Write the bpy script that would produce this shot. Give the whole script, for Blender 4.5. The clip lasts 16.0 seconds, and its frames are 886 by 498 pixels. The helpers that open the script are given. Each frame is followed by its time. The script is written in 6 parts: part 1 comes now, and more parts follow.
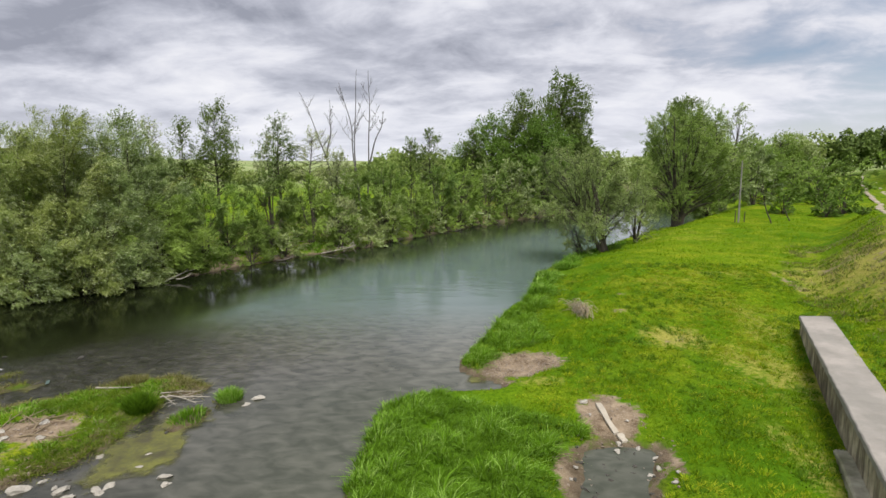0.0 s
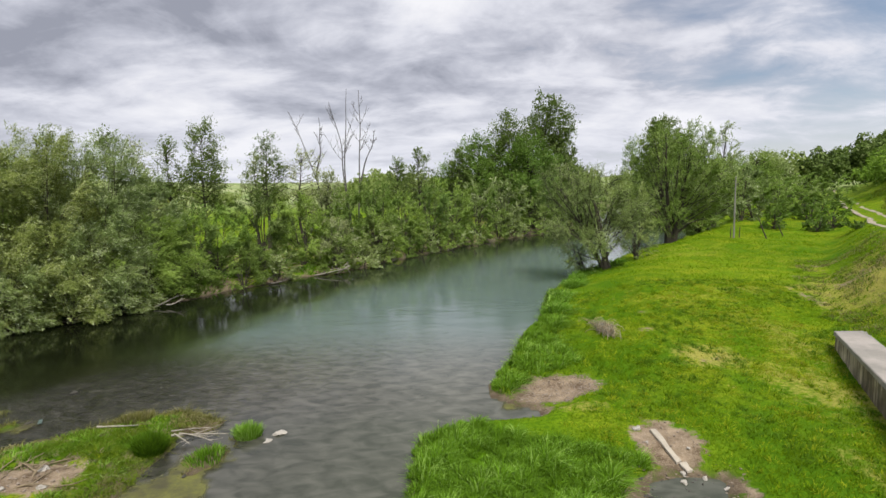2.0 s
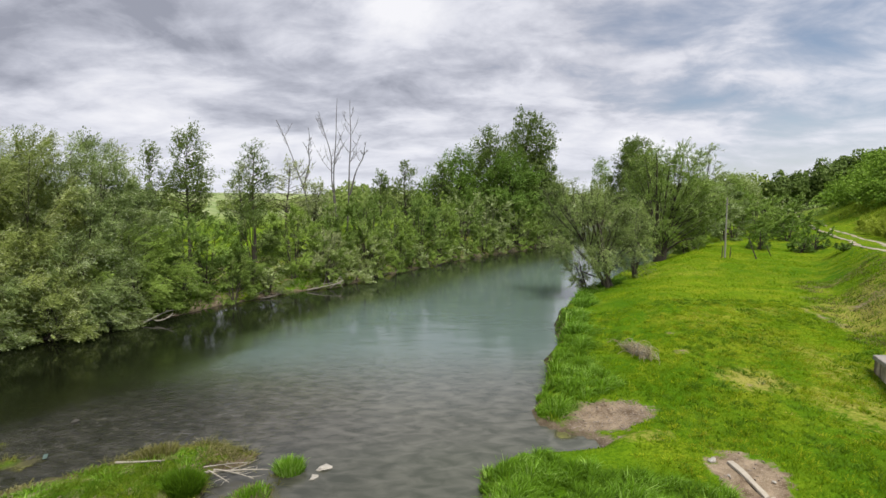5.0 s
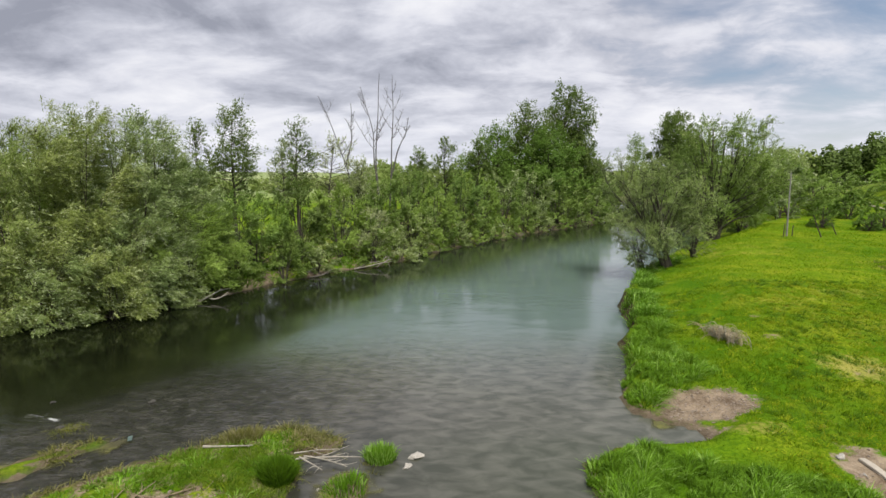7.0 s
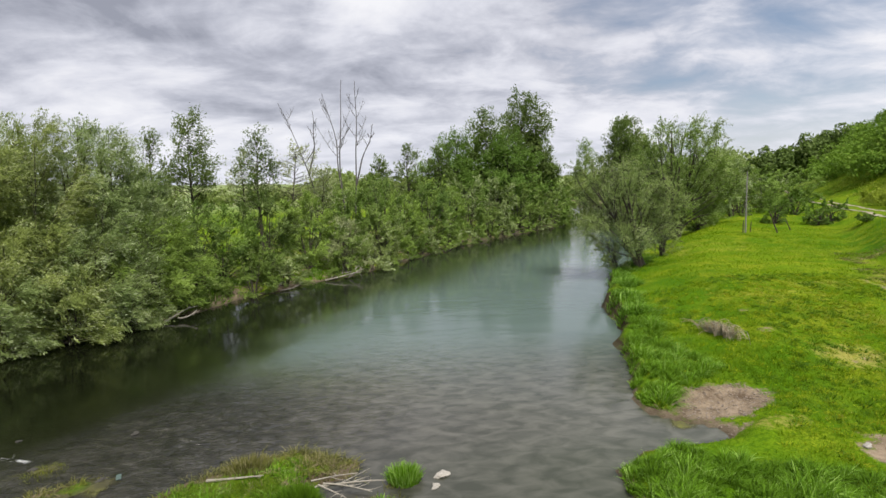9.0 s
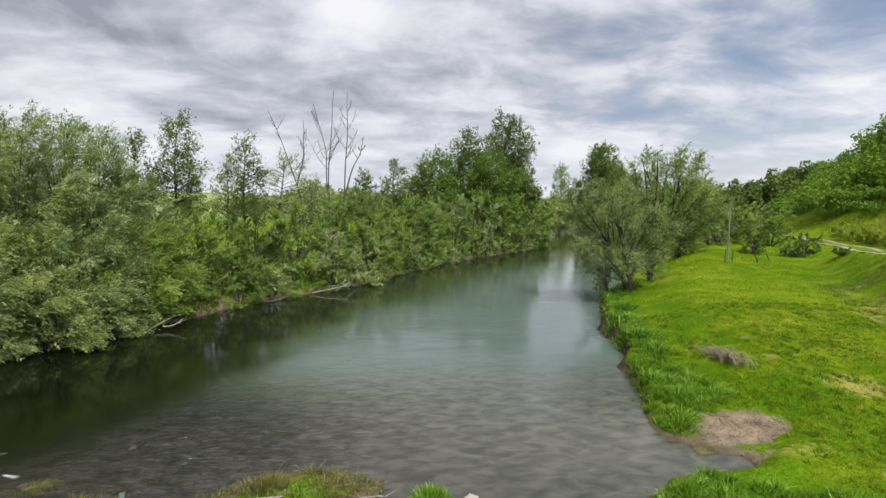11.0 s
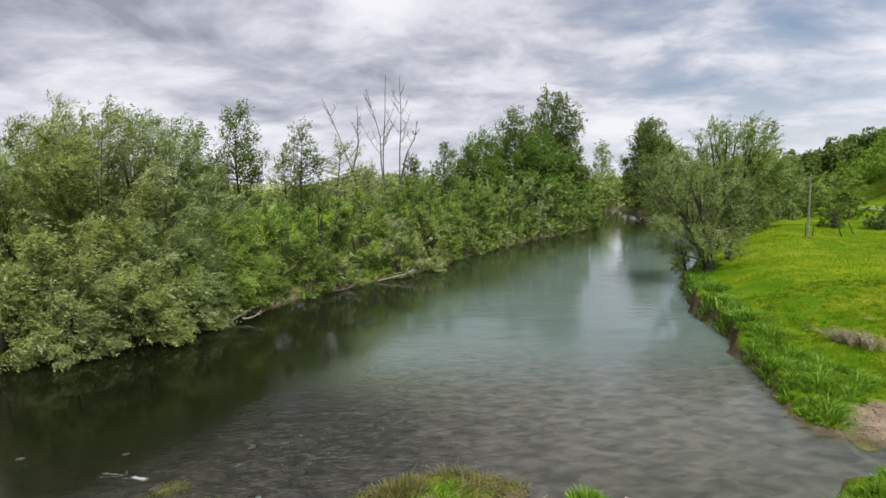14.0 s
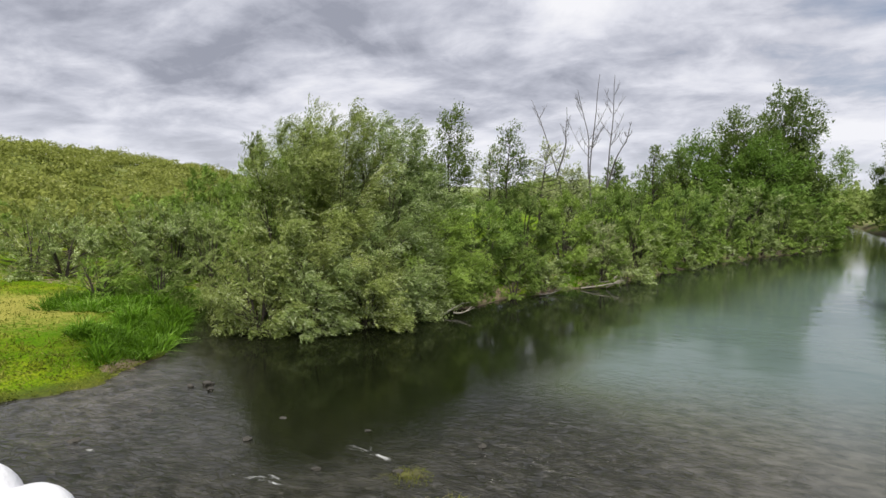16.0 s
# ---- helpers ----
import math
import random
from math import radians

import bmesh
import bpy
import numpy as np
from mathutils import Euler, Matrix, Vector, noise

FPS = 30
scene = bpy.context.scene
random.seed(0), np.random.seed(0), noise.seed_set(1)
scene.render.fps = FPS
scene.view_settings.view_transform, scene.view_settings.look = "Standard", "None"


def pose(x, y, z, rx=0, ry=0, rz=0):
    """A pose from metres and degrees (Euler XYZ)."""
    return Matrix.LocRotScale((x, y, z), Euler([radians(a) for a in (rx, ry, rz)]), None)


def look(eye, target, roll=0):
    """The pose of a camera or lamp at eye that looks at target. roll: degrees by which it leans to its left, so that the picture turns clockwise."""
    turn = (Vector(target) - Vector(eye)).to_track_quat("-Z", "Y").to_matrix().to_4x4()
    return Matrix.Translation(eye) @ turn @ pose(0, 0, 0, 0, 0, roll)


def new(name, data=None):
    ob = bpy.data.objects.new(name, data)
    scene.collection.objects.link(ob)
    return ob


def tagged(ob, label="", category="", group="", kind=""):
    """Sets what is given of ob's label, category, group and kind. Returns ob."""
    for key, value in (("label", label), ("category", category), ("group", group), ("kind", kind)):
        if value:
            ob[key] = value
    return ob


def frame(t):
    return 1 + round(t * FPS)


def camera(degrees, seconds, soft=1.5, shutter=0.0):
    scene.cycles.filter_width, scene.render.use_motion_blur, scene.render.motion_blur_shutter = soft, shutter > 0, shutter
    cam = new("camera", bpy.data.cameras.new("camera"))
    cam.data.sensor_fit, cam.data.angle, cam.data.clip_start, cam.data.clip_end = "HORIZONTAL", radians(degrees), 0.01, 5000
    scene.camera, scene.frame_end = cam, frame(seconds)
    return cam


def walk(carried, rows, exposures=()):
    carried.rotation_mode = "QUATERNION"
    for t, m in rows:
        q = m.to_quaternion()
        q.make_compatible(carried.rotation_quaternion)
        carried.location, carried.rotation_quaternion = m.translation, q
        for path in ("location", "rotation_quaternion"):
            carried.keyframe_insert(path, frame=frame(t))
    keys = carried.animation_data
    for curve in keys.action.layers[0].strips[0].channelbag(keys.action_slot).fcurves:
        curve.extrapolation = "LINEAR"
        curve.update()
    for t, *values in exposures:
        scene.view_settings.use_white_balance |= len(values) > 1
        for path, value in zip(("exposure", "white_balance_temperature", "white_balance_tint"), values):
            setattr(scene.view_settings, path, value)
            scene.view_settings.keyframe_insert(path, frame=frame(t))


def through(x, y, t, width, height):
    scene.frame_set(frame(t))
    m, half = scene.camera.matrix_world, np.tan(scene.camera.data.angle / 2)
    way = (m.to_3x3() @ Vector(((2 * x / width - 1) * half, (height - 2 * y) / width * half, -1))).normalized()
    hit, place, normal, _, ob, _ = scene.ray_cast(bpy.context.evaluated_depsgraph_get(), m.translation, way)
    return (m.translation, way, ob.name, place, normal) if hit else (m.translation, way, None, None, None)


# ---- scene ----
cam = camera(79.0, 16.0)
PATH = [
    (0, (0.899, -0.33, 7.688), (0.746, 1.642, 7.39), -0.8),
    (0.5, (0.462, -0.145, 7.664), (0.468, 1.842, 7.432), 0.2),
    (1, (0.044, 0.089, 7.645), (0.148, 2.075, 7.441), 1.0),
    (1.5, (-0.495, 0.448, 7.548), (-0.449, 2.437, 7.352), 0.1),
    (2, (-1.029, 0.622, 7.511), (-1.095, 2.608, 7.287), -1.3),
    (2.5, (-1.512, 0.742, 7.567), (-1.577, 2.728, 7.342), -2.8),
    (3, (-2.028, 1.018, 7.512), (-2.012, 3.007, 7.298), -3.0),
    (3.2, (-2.188, 1.104, 7.505), (-2.157, 3.092, 7.289), -2.4),
    (5.3, (-4.244, 1.867, 7.558), (-4.186, 3.859, 7.387), 0.2),
    (5.5, (-4.469, 1.992, 7.532), (-4.442, 3.983, 7.338), -0.3),
    (6, (-4.904, 2.212, 7.474), (-4.919, 4.202, 7.266), -1.0),
    (6.5, (-5.336, 2.476, 7.426), (-5.329, 4.459, 7.161), -1.0),
    (7, (-5.831, 2.758, 7.429), (-5.861, 4.742, 7.177), -0.3),
    (7.5, (-6.216, 2.959, 7.39), (-6.213, 4.952, 7.227), -0.6),
    (8, (-6.631, 3.171, 7.326), (-6.591, 5.164, 7.165), -1.5),
    (8.5, (-7.112, 3.356, 7.283), (-7.017, 5.342, 7.072), -1.5),
    (9, (-7.55, 3.567, 7.269), (-7.404, 5.548, 7.044), -1.7),
    (9.2, (-7.69, 3.65, 7.268), (-7.526, 5.633, 7.067), -1.6),
    (11.3, (-9.411, 4.211, 7.111), (-9.153, 6.188, 6.953), 1.0),
    (11.5, (-9.575, 4.294, 7.108), (-9.314, 6.269, 6.933), 0.9),
    (12, (-9.955, 4.547, 7.094), (-9.688, 6.52, 6.904), 1.3),
    (12.5, (-10.35, 4.825, 7.091), (-10.081, 6.793, 6.862), 1.3),
    (13, (-10.779, 5.092, 7.039), (-10.569, 7.067, 6.803), 0.4),
    (13.5, (-11.244, 5.268, 7.028), (-11.054, 7.245, 6.797), -0.2),
    (14, (-11.527, 5.462, 7.052), (-11.399, 7.446, 6.835), -1.1),
    (14.5, (-11.803, 5.404, 6.994), (-11.795, 7.397, 6.823), -0.3),
    (15, (-12.194, 5.53, 6.932), (-12.317, 7.516, 6.732), 0.8),
    (15.5, (-12.735, 5.752, 6.855), (-13.041, 7.718, 6.649), 1.3),
    (16, (-13.404, 6.206, 6.83), (-13.936, 8.124, 6.632), 1.0),
]
walk(cam, [(t, look(eye, target, roll)) for t, eye, target, roll in PATH])

# ---- world and sun ----
SUN_ELEVATION, SUN_AZIMUTH = 58.0, 160.0      # degrees; azimuth clockwise from +y
world = bpy.data.worlds.new("sky")
scene.world = world
world.use_nodes = True
wn, wl = world.node_tree.nodes, world.node_tree.links
wn.clear()


def wnode(kind, **values):
    node = wn.new(kind)
    for key, value in values.items():
        node.inputs[key].default_value = value
    return node


def wmath(op, a, b=None, clamp=False):
    node = wn.new("ShaderNodeMath")
    node.operation, node.use_clamp = op, clamp
    for i, v in enumerate((a, b)):
        if v is None:
            continue
        if isinstance(v, (int, float)):
            node.inputs[i].default_value = v
        else:
            wl.new(v, node.inputs[i])
    return node.outputs[0]


def wmix(fac, a, b):
    node = wn.new("ShaderNodeMix")
    node.data_type = "RGBA"
    wl.new(fac, node.inputs[0])
    for i, v in ((6, a), (7, b)):
        if isinstance(v, tuple):
            node.inputs[i].default_value = v
        else:
            wl.new(v, node.inputs[i])
    return node.outputs[2]


def wramp(fac, stops):
    node = wn.new("ShaderNodeValToRGB")
    wl.new(fac, node.inputs[0])
    els = node.color_ramp.elements
    while len(els) < len(stops):
        els.new(0.5)
    for el, (p, c) in zip(els, stops):
        el.position, el.color = p, c
    return node.outputs[0]


sky = wn.new("ShaderNodeTexSky")
sky.sky_type, sky.sun_disc = "NISHITA", False
sky.sun_elevation, sky.sun_rotation = radians(SUN_ELEVATION), radians(SUN_AZIMUTH)
sky.air_density, sky.dust_density, sky.altitude = 1.0, 1.5, 200
coord = wn.new("ShaderNodeTexCoord")
sep = wn.new("ShaderNodeSeparateXYZ")
wl.new(coord.outputs["Generated"], sep.inputs[0])
low = wmath("ADD", wmath("MAXIMUM", sep.outputs[2], 0.0), 0.24)
flat = wn.new("ShaderNodeCombineXYZ")
wl.new(wmath("DIVIDE", sep.outputs[0], low), flat.inputs[0])
wl.new(wmath("DIVIDE", sep.outputs[1], low), flat.inputs[1])


def clouds(scale, detail, rough, stretch, turn, at, warp=0.0):
    place = wn.new("ShaderNodeMapping")
    place.inputs["Scale"].default_value = (stretch, 1.0, 1.0)
    place.inputs["Rotation"].default_value = (0, 0, radians(turn))
    place.inputs["Location"].default_value = at
    wl.new(flat.outputs[0], place.inputs[0])
    tex = wnode("ShaderNodeTexNoise", Scale=scale, Detail=detail, Roughness=rough, Distortion=warp)
    wl.new(place.outputs[0], tex.inputs["Vector"])
    return tex.outputs[0]


big = clouds(0.8, 3.0, 0.5, 0.9, 20, (0.4, 0.7, 0))
mid = clouds(2.1, 7.0, 0.56, 0.9, 12, (3.1, 1.7, 0), 0.4)
wisp = clouds(5.0, 8.0, 0.62, 0.7, 8, (7.3, 2.2, 0), 0.6)
body = wmath("ADD", wmath("MULTIPLY", big, 0.46), wmath("ADD", wmath("MULTIPLY", mid, 0.40), wmath("MULTIPLY", wisp, 0.16)))
shade = wramp(body, [(0.415, (0.28, 0.295, 0.355, 1)), (0.475, (0.44, 0.455, 0.525, 1)), (0.53, (0.625, 0.635, 0.70, 1)), (0.60, (0.78, 0.78, 0.815, 1))])
east = wmath("MULTIPLY", sep.outputs[0], 0.22)
gap = wramp(wmath("SUBTRACT", wmath("ADD", body, 0.0), east), [(0.30, (1, 1, 1, 1)), (0.43, (0, 0, 0, 1))])
blue = wn.new("ShaderNodeVectorMath")
blue.operation = "SCALE"
wl.new(sky.outputs[0], blue.inputs[0])
blue.inputs["Scale"].default_value = 0.11
haze = wramp(sep.outputs[2], [(0.0, (1, 1, 1, 1)), (0.16, (0, 0, 0, 1))])
tone = wmix(wmath("MULTIPLY", gap, 0.66), shade, blue.outputs[0])
tone = wmix(wmath("MULTIPLY", haze, 0.6), tone, (0.72, 0.735, 0.80, 1))
back = wnode("ShaderNodeBackground", Strength=1.18)
wl.new(tone, back.inputs[0])
wl.new(back.outputs[0], wn.new("ShaderNodeOutputWorld").inputs[0])

sun = new("sun", bpy.data.lights.new("sun", "SUN"))
sun.data.energy, sun.data.angle, sun.data.color = 5.0, radians(24), (1.0, 0.95, 0.86)
away = Vector((math.sin(radians(SUN_AZIMUTH)), math.cos(radians(SUN_AZIMUTH)), 0)) * math.cos(radians(SUN_ELEVATION))
away.z = math.sin(radians(SUN_ELEVATION))
sun.matrix_world = look(away * 60, (0, 0, 0))
scene.view_settings.exposure = 0.0


# ---- materials ----
class Mat:
    """A small builder for node materials."""

    def __init__(self, name):
        self.m = bpy.data.materials.new(name)
        self.m.use_nodes = True
        self.n, self.l = self.m.node_tree.nodes, self.m.node_tree.links
        self.p = self.n["Principled BSDF"]

    def put(self, sock, v):
        if isinstance(v, bpy.types.NodeSocket):
            self.l.new(v, sock)
        else:
            sock.default_value = v

    def node(self, kind, **values):
        node = self.n.new(kind)
        for key, value in values.items():
            self.put(node.inputs[key], value)
        return node

    def where(self):
        return self.node("ShaderNodeNewGeometry").outputs["Position"]

    def noise(self, scale, detail=4.0, rough=0.55, vec=None, stretch=None, turn=0.0, warp=0.0):
        vec = vec or self.where()
        if stretch:
            m = self.node("ShaderNodeMapping", Scale=stretch, Rotation=(0, 0, radians(turn)))
            self.l.new(vec, m.inputs[0])
            vec = m.outputs[0]
        return self.node("ShaderNodeTexNoise", Vector=vec, Scale=scale, Detail=detail, Roughness=rough, Distortion=warp).outputs[0]

    def ramp(self, fac, *stops):
        node = self.node("ShaderNodeValToRGB", Fac=fac)
        els = node.color_ramp.elements
        while len(els) < len(stops):
            els.new(0.5)
        for el, (p, c) in zip(els, stops):
            el.position = p
            el.color = (c, c, c, 1) if isinstance(c, (int, float)) else (*c, 1)
        return node.outputs[0]

    def mix(self, fac, a, b, blend="MIX"):
        node = self.n.new("ShaderNodeMix")
        node.data_type, node.blend_type = "RGBA", blend
        for i, v in ((0, fac), (6, a), (7, b)):
            if isinstance(v, tuple) and len(v) == 3:
                v = (*v, 1)
            self.put(node.inputs[i], v)
        return node.outputs[2]

    def calc(self, op, a, b=0.0, clamp=False):
        node = self.n.new("ShaderNodeMath")
        node.operation, node.use_clamp = op, clamp
        self.put(node.inputs[0], a)
        self.put(node.inputs[1], b)
        return node.outputs[0]

    def attr(self, name):
        node = self.n.new("ShaderNodeAttribute")
        node.attribute_name = name
        return node.outputs["Fac"]

    def bump(self, height, strength=0.4, distance=0.02, over=None):
        node = self.node("ShaderNodeBump", Height=height, Strength=strength, Distance=distance)
        if over:
            self.l.new(over, node.inputs["Normal"])
        return node.outputs[0]

    def done(self, color=None, rough=None, normal=None, **more):
        for key, v in (("Base Color", color), ("Roughness", rough), ("Normal", normal)):
            if v is not None:
                if isinstance(v, tuple) and len(v) == 3:
                    v = (*v, 1)
                self.put(self.p.inputs[key], v)
        for key, v in more.items():
            self.put(self.p.inputs[key.replace("_", " ")], v)
        return self.m


def leaf_material(name, dark, light, pale, pale_part=0.12, through=0.35, patches=0.55, gloss=0.2, mixed=(0.2, 0.4, 0.5)):
    k = Mat(name)
    island = k.node("ShaderNodeNewGeometry").outputs["Random Per Island"]
    tree = k.node("ShaderNodeObjectInfo").outputs["Random"]
    each, clump = k.calc("MULTIPLY", island, mixed[0]), k.attr("tone")
    patch = k.calc("ADD", k.calc("MULTIPLY", k.noise(patches, 3.0), mixed[1]), k.calc("MULTIPLY", clump, mixed[2]))
    tone = k.mix(k.calc("ADD", each, patch, True), dark, light)
    flip = k.calc("ADD", k.calc("MULTIPLY", island, 0.6), k.calc("MULTIPLY", clump, 0.4))
    tone = k.mix(k.ramp(flip, (0.86 - pale_part, 0.0), (0.92 - pale_part, 0.75)), tone, pale)
    tone = k.mix(k.calc("MULTIPLY", tree, 0.22), tone, (light[0] * 1.15, light[1] * 0.97, light[2] * 0.8))
    k.done(tone, 0.6, Specular_IOR_Level=gloss)
    thin = k.node("ShaderNodeBsdfTranslucent", Color=tone)
    both = k.node("ShaderNodeMixShader", Fac=through)
    k.l.new(k.p.outputs[0], both.inputs[1])
    k.l.new(thin.outputs[0], both.inputs[2])
    k.l.new(both.outputs[0], k.n["Material Output"].inputs[0])
    return k.m


leaf_willow = leaf_material("willow_leaves", (0.046, 0.092, 0.024), (0.38, 0.49, 0.165), (0.60, 0.66, 0.44), 0.17, 0.38)
leaf_olive = leaf_material("olive_leaves", (0.046, 0.088, 0.018), (0.40, 0.48, 0.13), (0.60, 0.65, 0.40), 0.17, 0.38)
leaf_silver = leaf_material("silvery_leaves", (0.12, 0.17, 0.06), (0.45, 0.52, 0.25), (0.60, 0.63, 0.48), 0.2, 0.42)
leaf_green = leaf_material("green_leaves", (0.065, 0.135, 0.020), (0.33, 0.48, 0.095), (0.40, 0.50, 0.19), 0.07, 0.35)
leaf_dark = leaf_material("dark_leaves", (0.045, 0.085, 0.018), (0.185, 0.265, 0.06), (0.30, 0.36, 0.15), 0.06, 0.38)
leaf_deep = leaf_material("deep_green_leaves", (0.040, 0.090, 0.012), (0.20, 0.33, 0.055), (0.30, 0.40, 0.13), 0.05, 0.38)
leaf_soft = leaf_material("soft_willow_leaves", (0.055, 0.12, 0.024), (0.275, 0.395, 0.085), (0.44, 0.49, 0.24), 0.07, 0.38)
leaf_sage = leaf_material("sage_willow_leaves", (0.075, 0.125, 0.035), (0.33, 0.42, 0.13), (0.48, 0.52, 0.31), 0.10, 0.40)
leaf_hill = leaf_material("hillside_leaves", (0.030, 0.080, 0.010), (0.200, 0.340, 0.040), (0.32, 0.43, 0.10), 0.05, 0.3, 0.12, 0.1, (0.1, 0.5, 0.5))
leaf_weed = leaf_material("roadside_weed_leaves", (0.13, 0.19, 0.015), (0.34, 0.43, 0.05), (0.42, 0.48, 0.12), 0.08, 0.38, 0.3, 0.1, (0.2, 0.4, 0.5))
# paler than the near leaves: distance haze mixed into their colour
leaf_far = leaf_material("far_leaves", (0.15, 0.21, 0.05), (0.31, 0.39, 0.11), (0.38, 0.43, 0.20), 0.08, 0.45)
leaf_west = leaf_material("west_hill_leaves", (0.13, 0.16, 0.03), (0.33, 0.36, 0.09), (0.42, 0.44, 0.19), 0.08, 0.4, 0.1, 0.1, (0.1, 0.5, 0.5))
grass_short = leaf_material("meadow_grass", (0.030, 0.095, 0.003), (0.215, 0.345, 0.009), (0.36, 0.38, 0.03), 0.05, 0.35, 0.5, 0.04, (0.32, 0.25, 0.5))
grass_yellow = leaf_material("yellow_grass", (0.15, 0.19, 0.006), (0.32, 0.34, 0.03), (0.42, 0.38, 0.12), 0.12, 0.3, 0.5, 0.04)
# darkest tone also paints the shade between bank grass clumps
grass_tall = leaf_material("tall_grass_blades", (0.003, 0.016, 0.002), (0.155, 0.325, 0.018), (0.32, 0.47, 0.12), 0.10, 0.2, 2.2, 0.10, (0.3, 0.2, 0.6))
grass_dry = leaf_material("dry_water_weed", (0.075, 0.085, 0.02), (0.20, 0.20, 0.06), (0.30, 0.27, 0.15), 0.2, 0.25, 1.6, 0.08)
grass_lawn = leaf_material("island_lawn_grass", (0.035, 0.085, 0.006), (0.165, 0.25, 0.02), (0.28, 0.33, 0.08), 0.08, 0.3, 1.2, 0.05)
moss_green = leaf_material("algae_grass", (0.07, 0.09, 0.010), (0.18, 0.21, 0.028), (0.28, 0.29, 0.09), 0.12, 0.25, 1.6, 0.05)


def bark_material(name, a, b, scale=6.0):
    k = Mat(name)
    n = k.noise(scale, 6.0, 0.65, stretch=(1, 1, 0.25))
    fine = k.noise(scale * 5, 3.0, stretch=(1, 1, 0.4))
    return k.done(k.mix(n, a, b), 0.9, k.bump(k.calc("ADD", n, fine), 0.6, 0.03))


bark = bark_material("bark", (0.026, 0.021, 0.016), (0.080, 0.066, 0.050))
bark_grey = bark_material("dead_grey_wood", (0.09, 0.08, 0.072), (0.22, 0.20, 0.18))
bark_dead = bark_material("dead_dark_wood", (0.045, 0.040, 0.038), (0.12, 0.11, 0.10))
bark_pale = bark_material("driftwood", (0.17, 0.15, 0.12), (0.42, 0.39, 0.33))
bark_white = bark_material("bleached_wood", (0.26, 0.23, 0.19), (0.48, 0.43, 0.36))
twig_brown = bark_material("dry_twigs", (0.10, 0.075, 0.045), (0.30, 0.24, 0.15))


straw = bark_material("dry_straw", (0.22, 0.17, 0.10), (0.46, 0.38, 0.25))


def ground_material():
    k = Mat("ground_soil_and_grass")
    wide, mid, fine = k.noise(0.09, 3.0), k.noise(0.55, 5.0, 0.6), k.noise(9.0, 5.0, 0.65)
    tiny = k.noise(55.0, 3.0)
    grass = k.mix(k.ramp(wide, (0.36, 0.0), (0.64, 1.0)), (0.064, 0.155, 0.005), (0.162, 0.255, 0.008))
    grass = k.mix(k.ramp(mid, (0.42, 0.0), (0.66, 0.9)), grass, (0.250, 0.285, 0.016))
    grass = k.mix(k.ramp(k.noise(0.9, 4.0, 0.6), (0.36, 0.5), (0.50, 0.0)), grass, (0.045, 0.12, 0.004))
    grass = k.mix(k.ramp(fine, (0.42, 0.6), (0.54, 0.0)), grass, (0.028, 0.075, 0.003))
    grass = k.mix(k.ramp(k.noise(26.0, 4.0, 0.6), (0.40, 0.4), (0.52, 0.0)), grass, (0.03, 0.07, 0.003))
    # lush grass colour, also painted shade on the ground beneath tall bank grass
    grass = k.mix(k.attr("lush"), grass, k.mix(fine, (0.035, 0.095, 0.004), (0.085, 0.185, 0.006)))
    grass = k.mix(k.attr("scrub"), grass, k.mix(k.noise(0.35, 4.0, 0.6), (0.06, 0.085, 0.015), (0.16, 0.185, 0.04)))
    # ground far off turns paler, distance haze painted into its colour
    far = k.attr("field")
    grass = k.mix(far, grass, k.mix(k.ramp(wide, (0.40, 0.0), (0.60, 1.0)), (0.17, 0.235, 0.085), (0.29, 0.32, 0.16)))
    dry = k.mix(fine, (0.22, 0.22, 0.03), (0.36, 0.32, 0.10))
    yellow = k.attr("dry")
    tone = k.mix(k.ramp(k.calc("ADD", yellow, k.calc("ADD", k.calc("MULTIPLY", k.calc("SUBTRACT", mid, 0.5), 0.9), k.calc("MULTIPLY", k.calc("SUBTRACT", k.noise(5.0, 5.0, 0.7), 0.5), 1.5))), (0.35, 0.0), (0.75, 0.9)), grass, dry)
    earth = k.mix(k.ramp(k.noise(1.7, 6.0, 0.65), (0.35, 0.0), (0.65, 1.0)), (0.095, 0.066, 0.042), (0.30, 0.235, 0.165))
    earth = k.mix(k.ramp(k.noise(30.0, 4.0, 0.7), (0.50, 0.0), (0.70, 0.7)), earth, (0.40, 0.34, 0.27))
    bare = k.attr("bare")
    tone = k.mix(k.ramp(k.calc("ADD", bare, k.calc("MULTIPLY", k.calc("SUBTRACT", k.noise(2.2, 6.0, 0.7), 0.5), 1.5)), (0.40, 0.0), (0.60, 1.0)), tone, earth)
    tone = k.mix(k.calc("MULTIPLY", k.attr("wet"), 0.62), tone, (0.045, 0.036, 0.024))
    # steep bank faces darkened: undercut shade painted over the bare soil
    tone = k.mix(k.attr("cut"), tone, k.mix(fine, (0.03, 0.022, 0.014), (0.09, 0.065, 0.042)))
    bed = k.attr("bed")
    tone = k.mix(bed, tone, k.mix(fine, (0.05, 0.045, 0.03), (0.13, 0.11, 0.075)))
    rough_at = k.calc("ADD", k.calc("MULTIPLY", fine, 0.7), k.calc("MULTIPLY", tiny, 0.3))
    return k.done(tone, 0.95, k.bump(rough_at, 0.6, 0.10), Specular_IOR_Level=0.03)


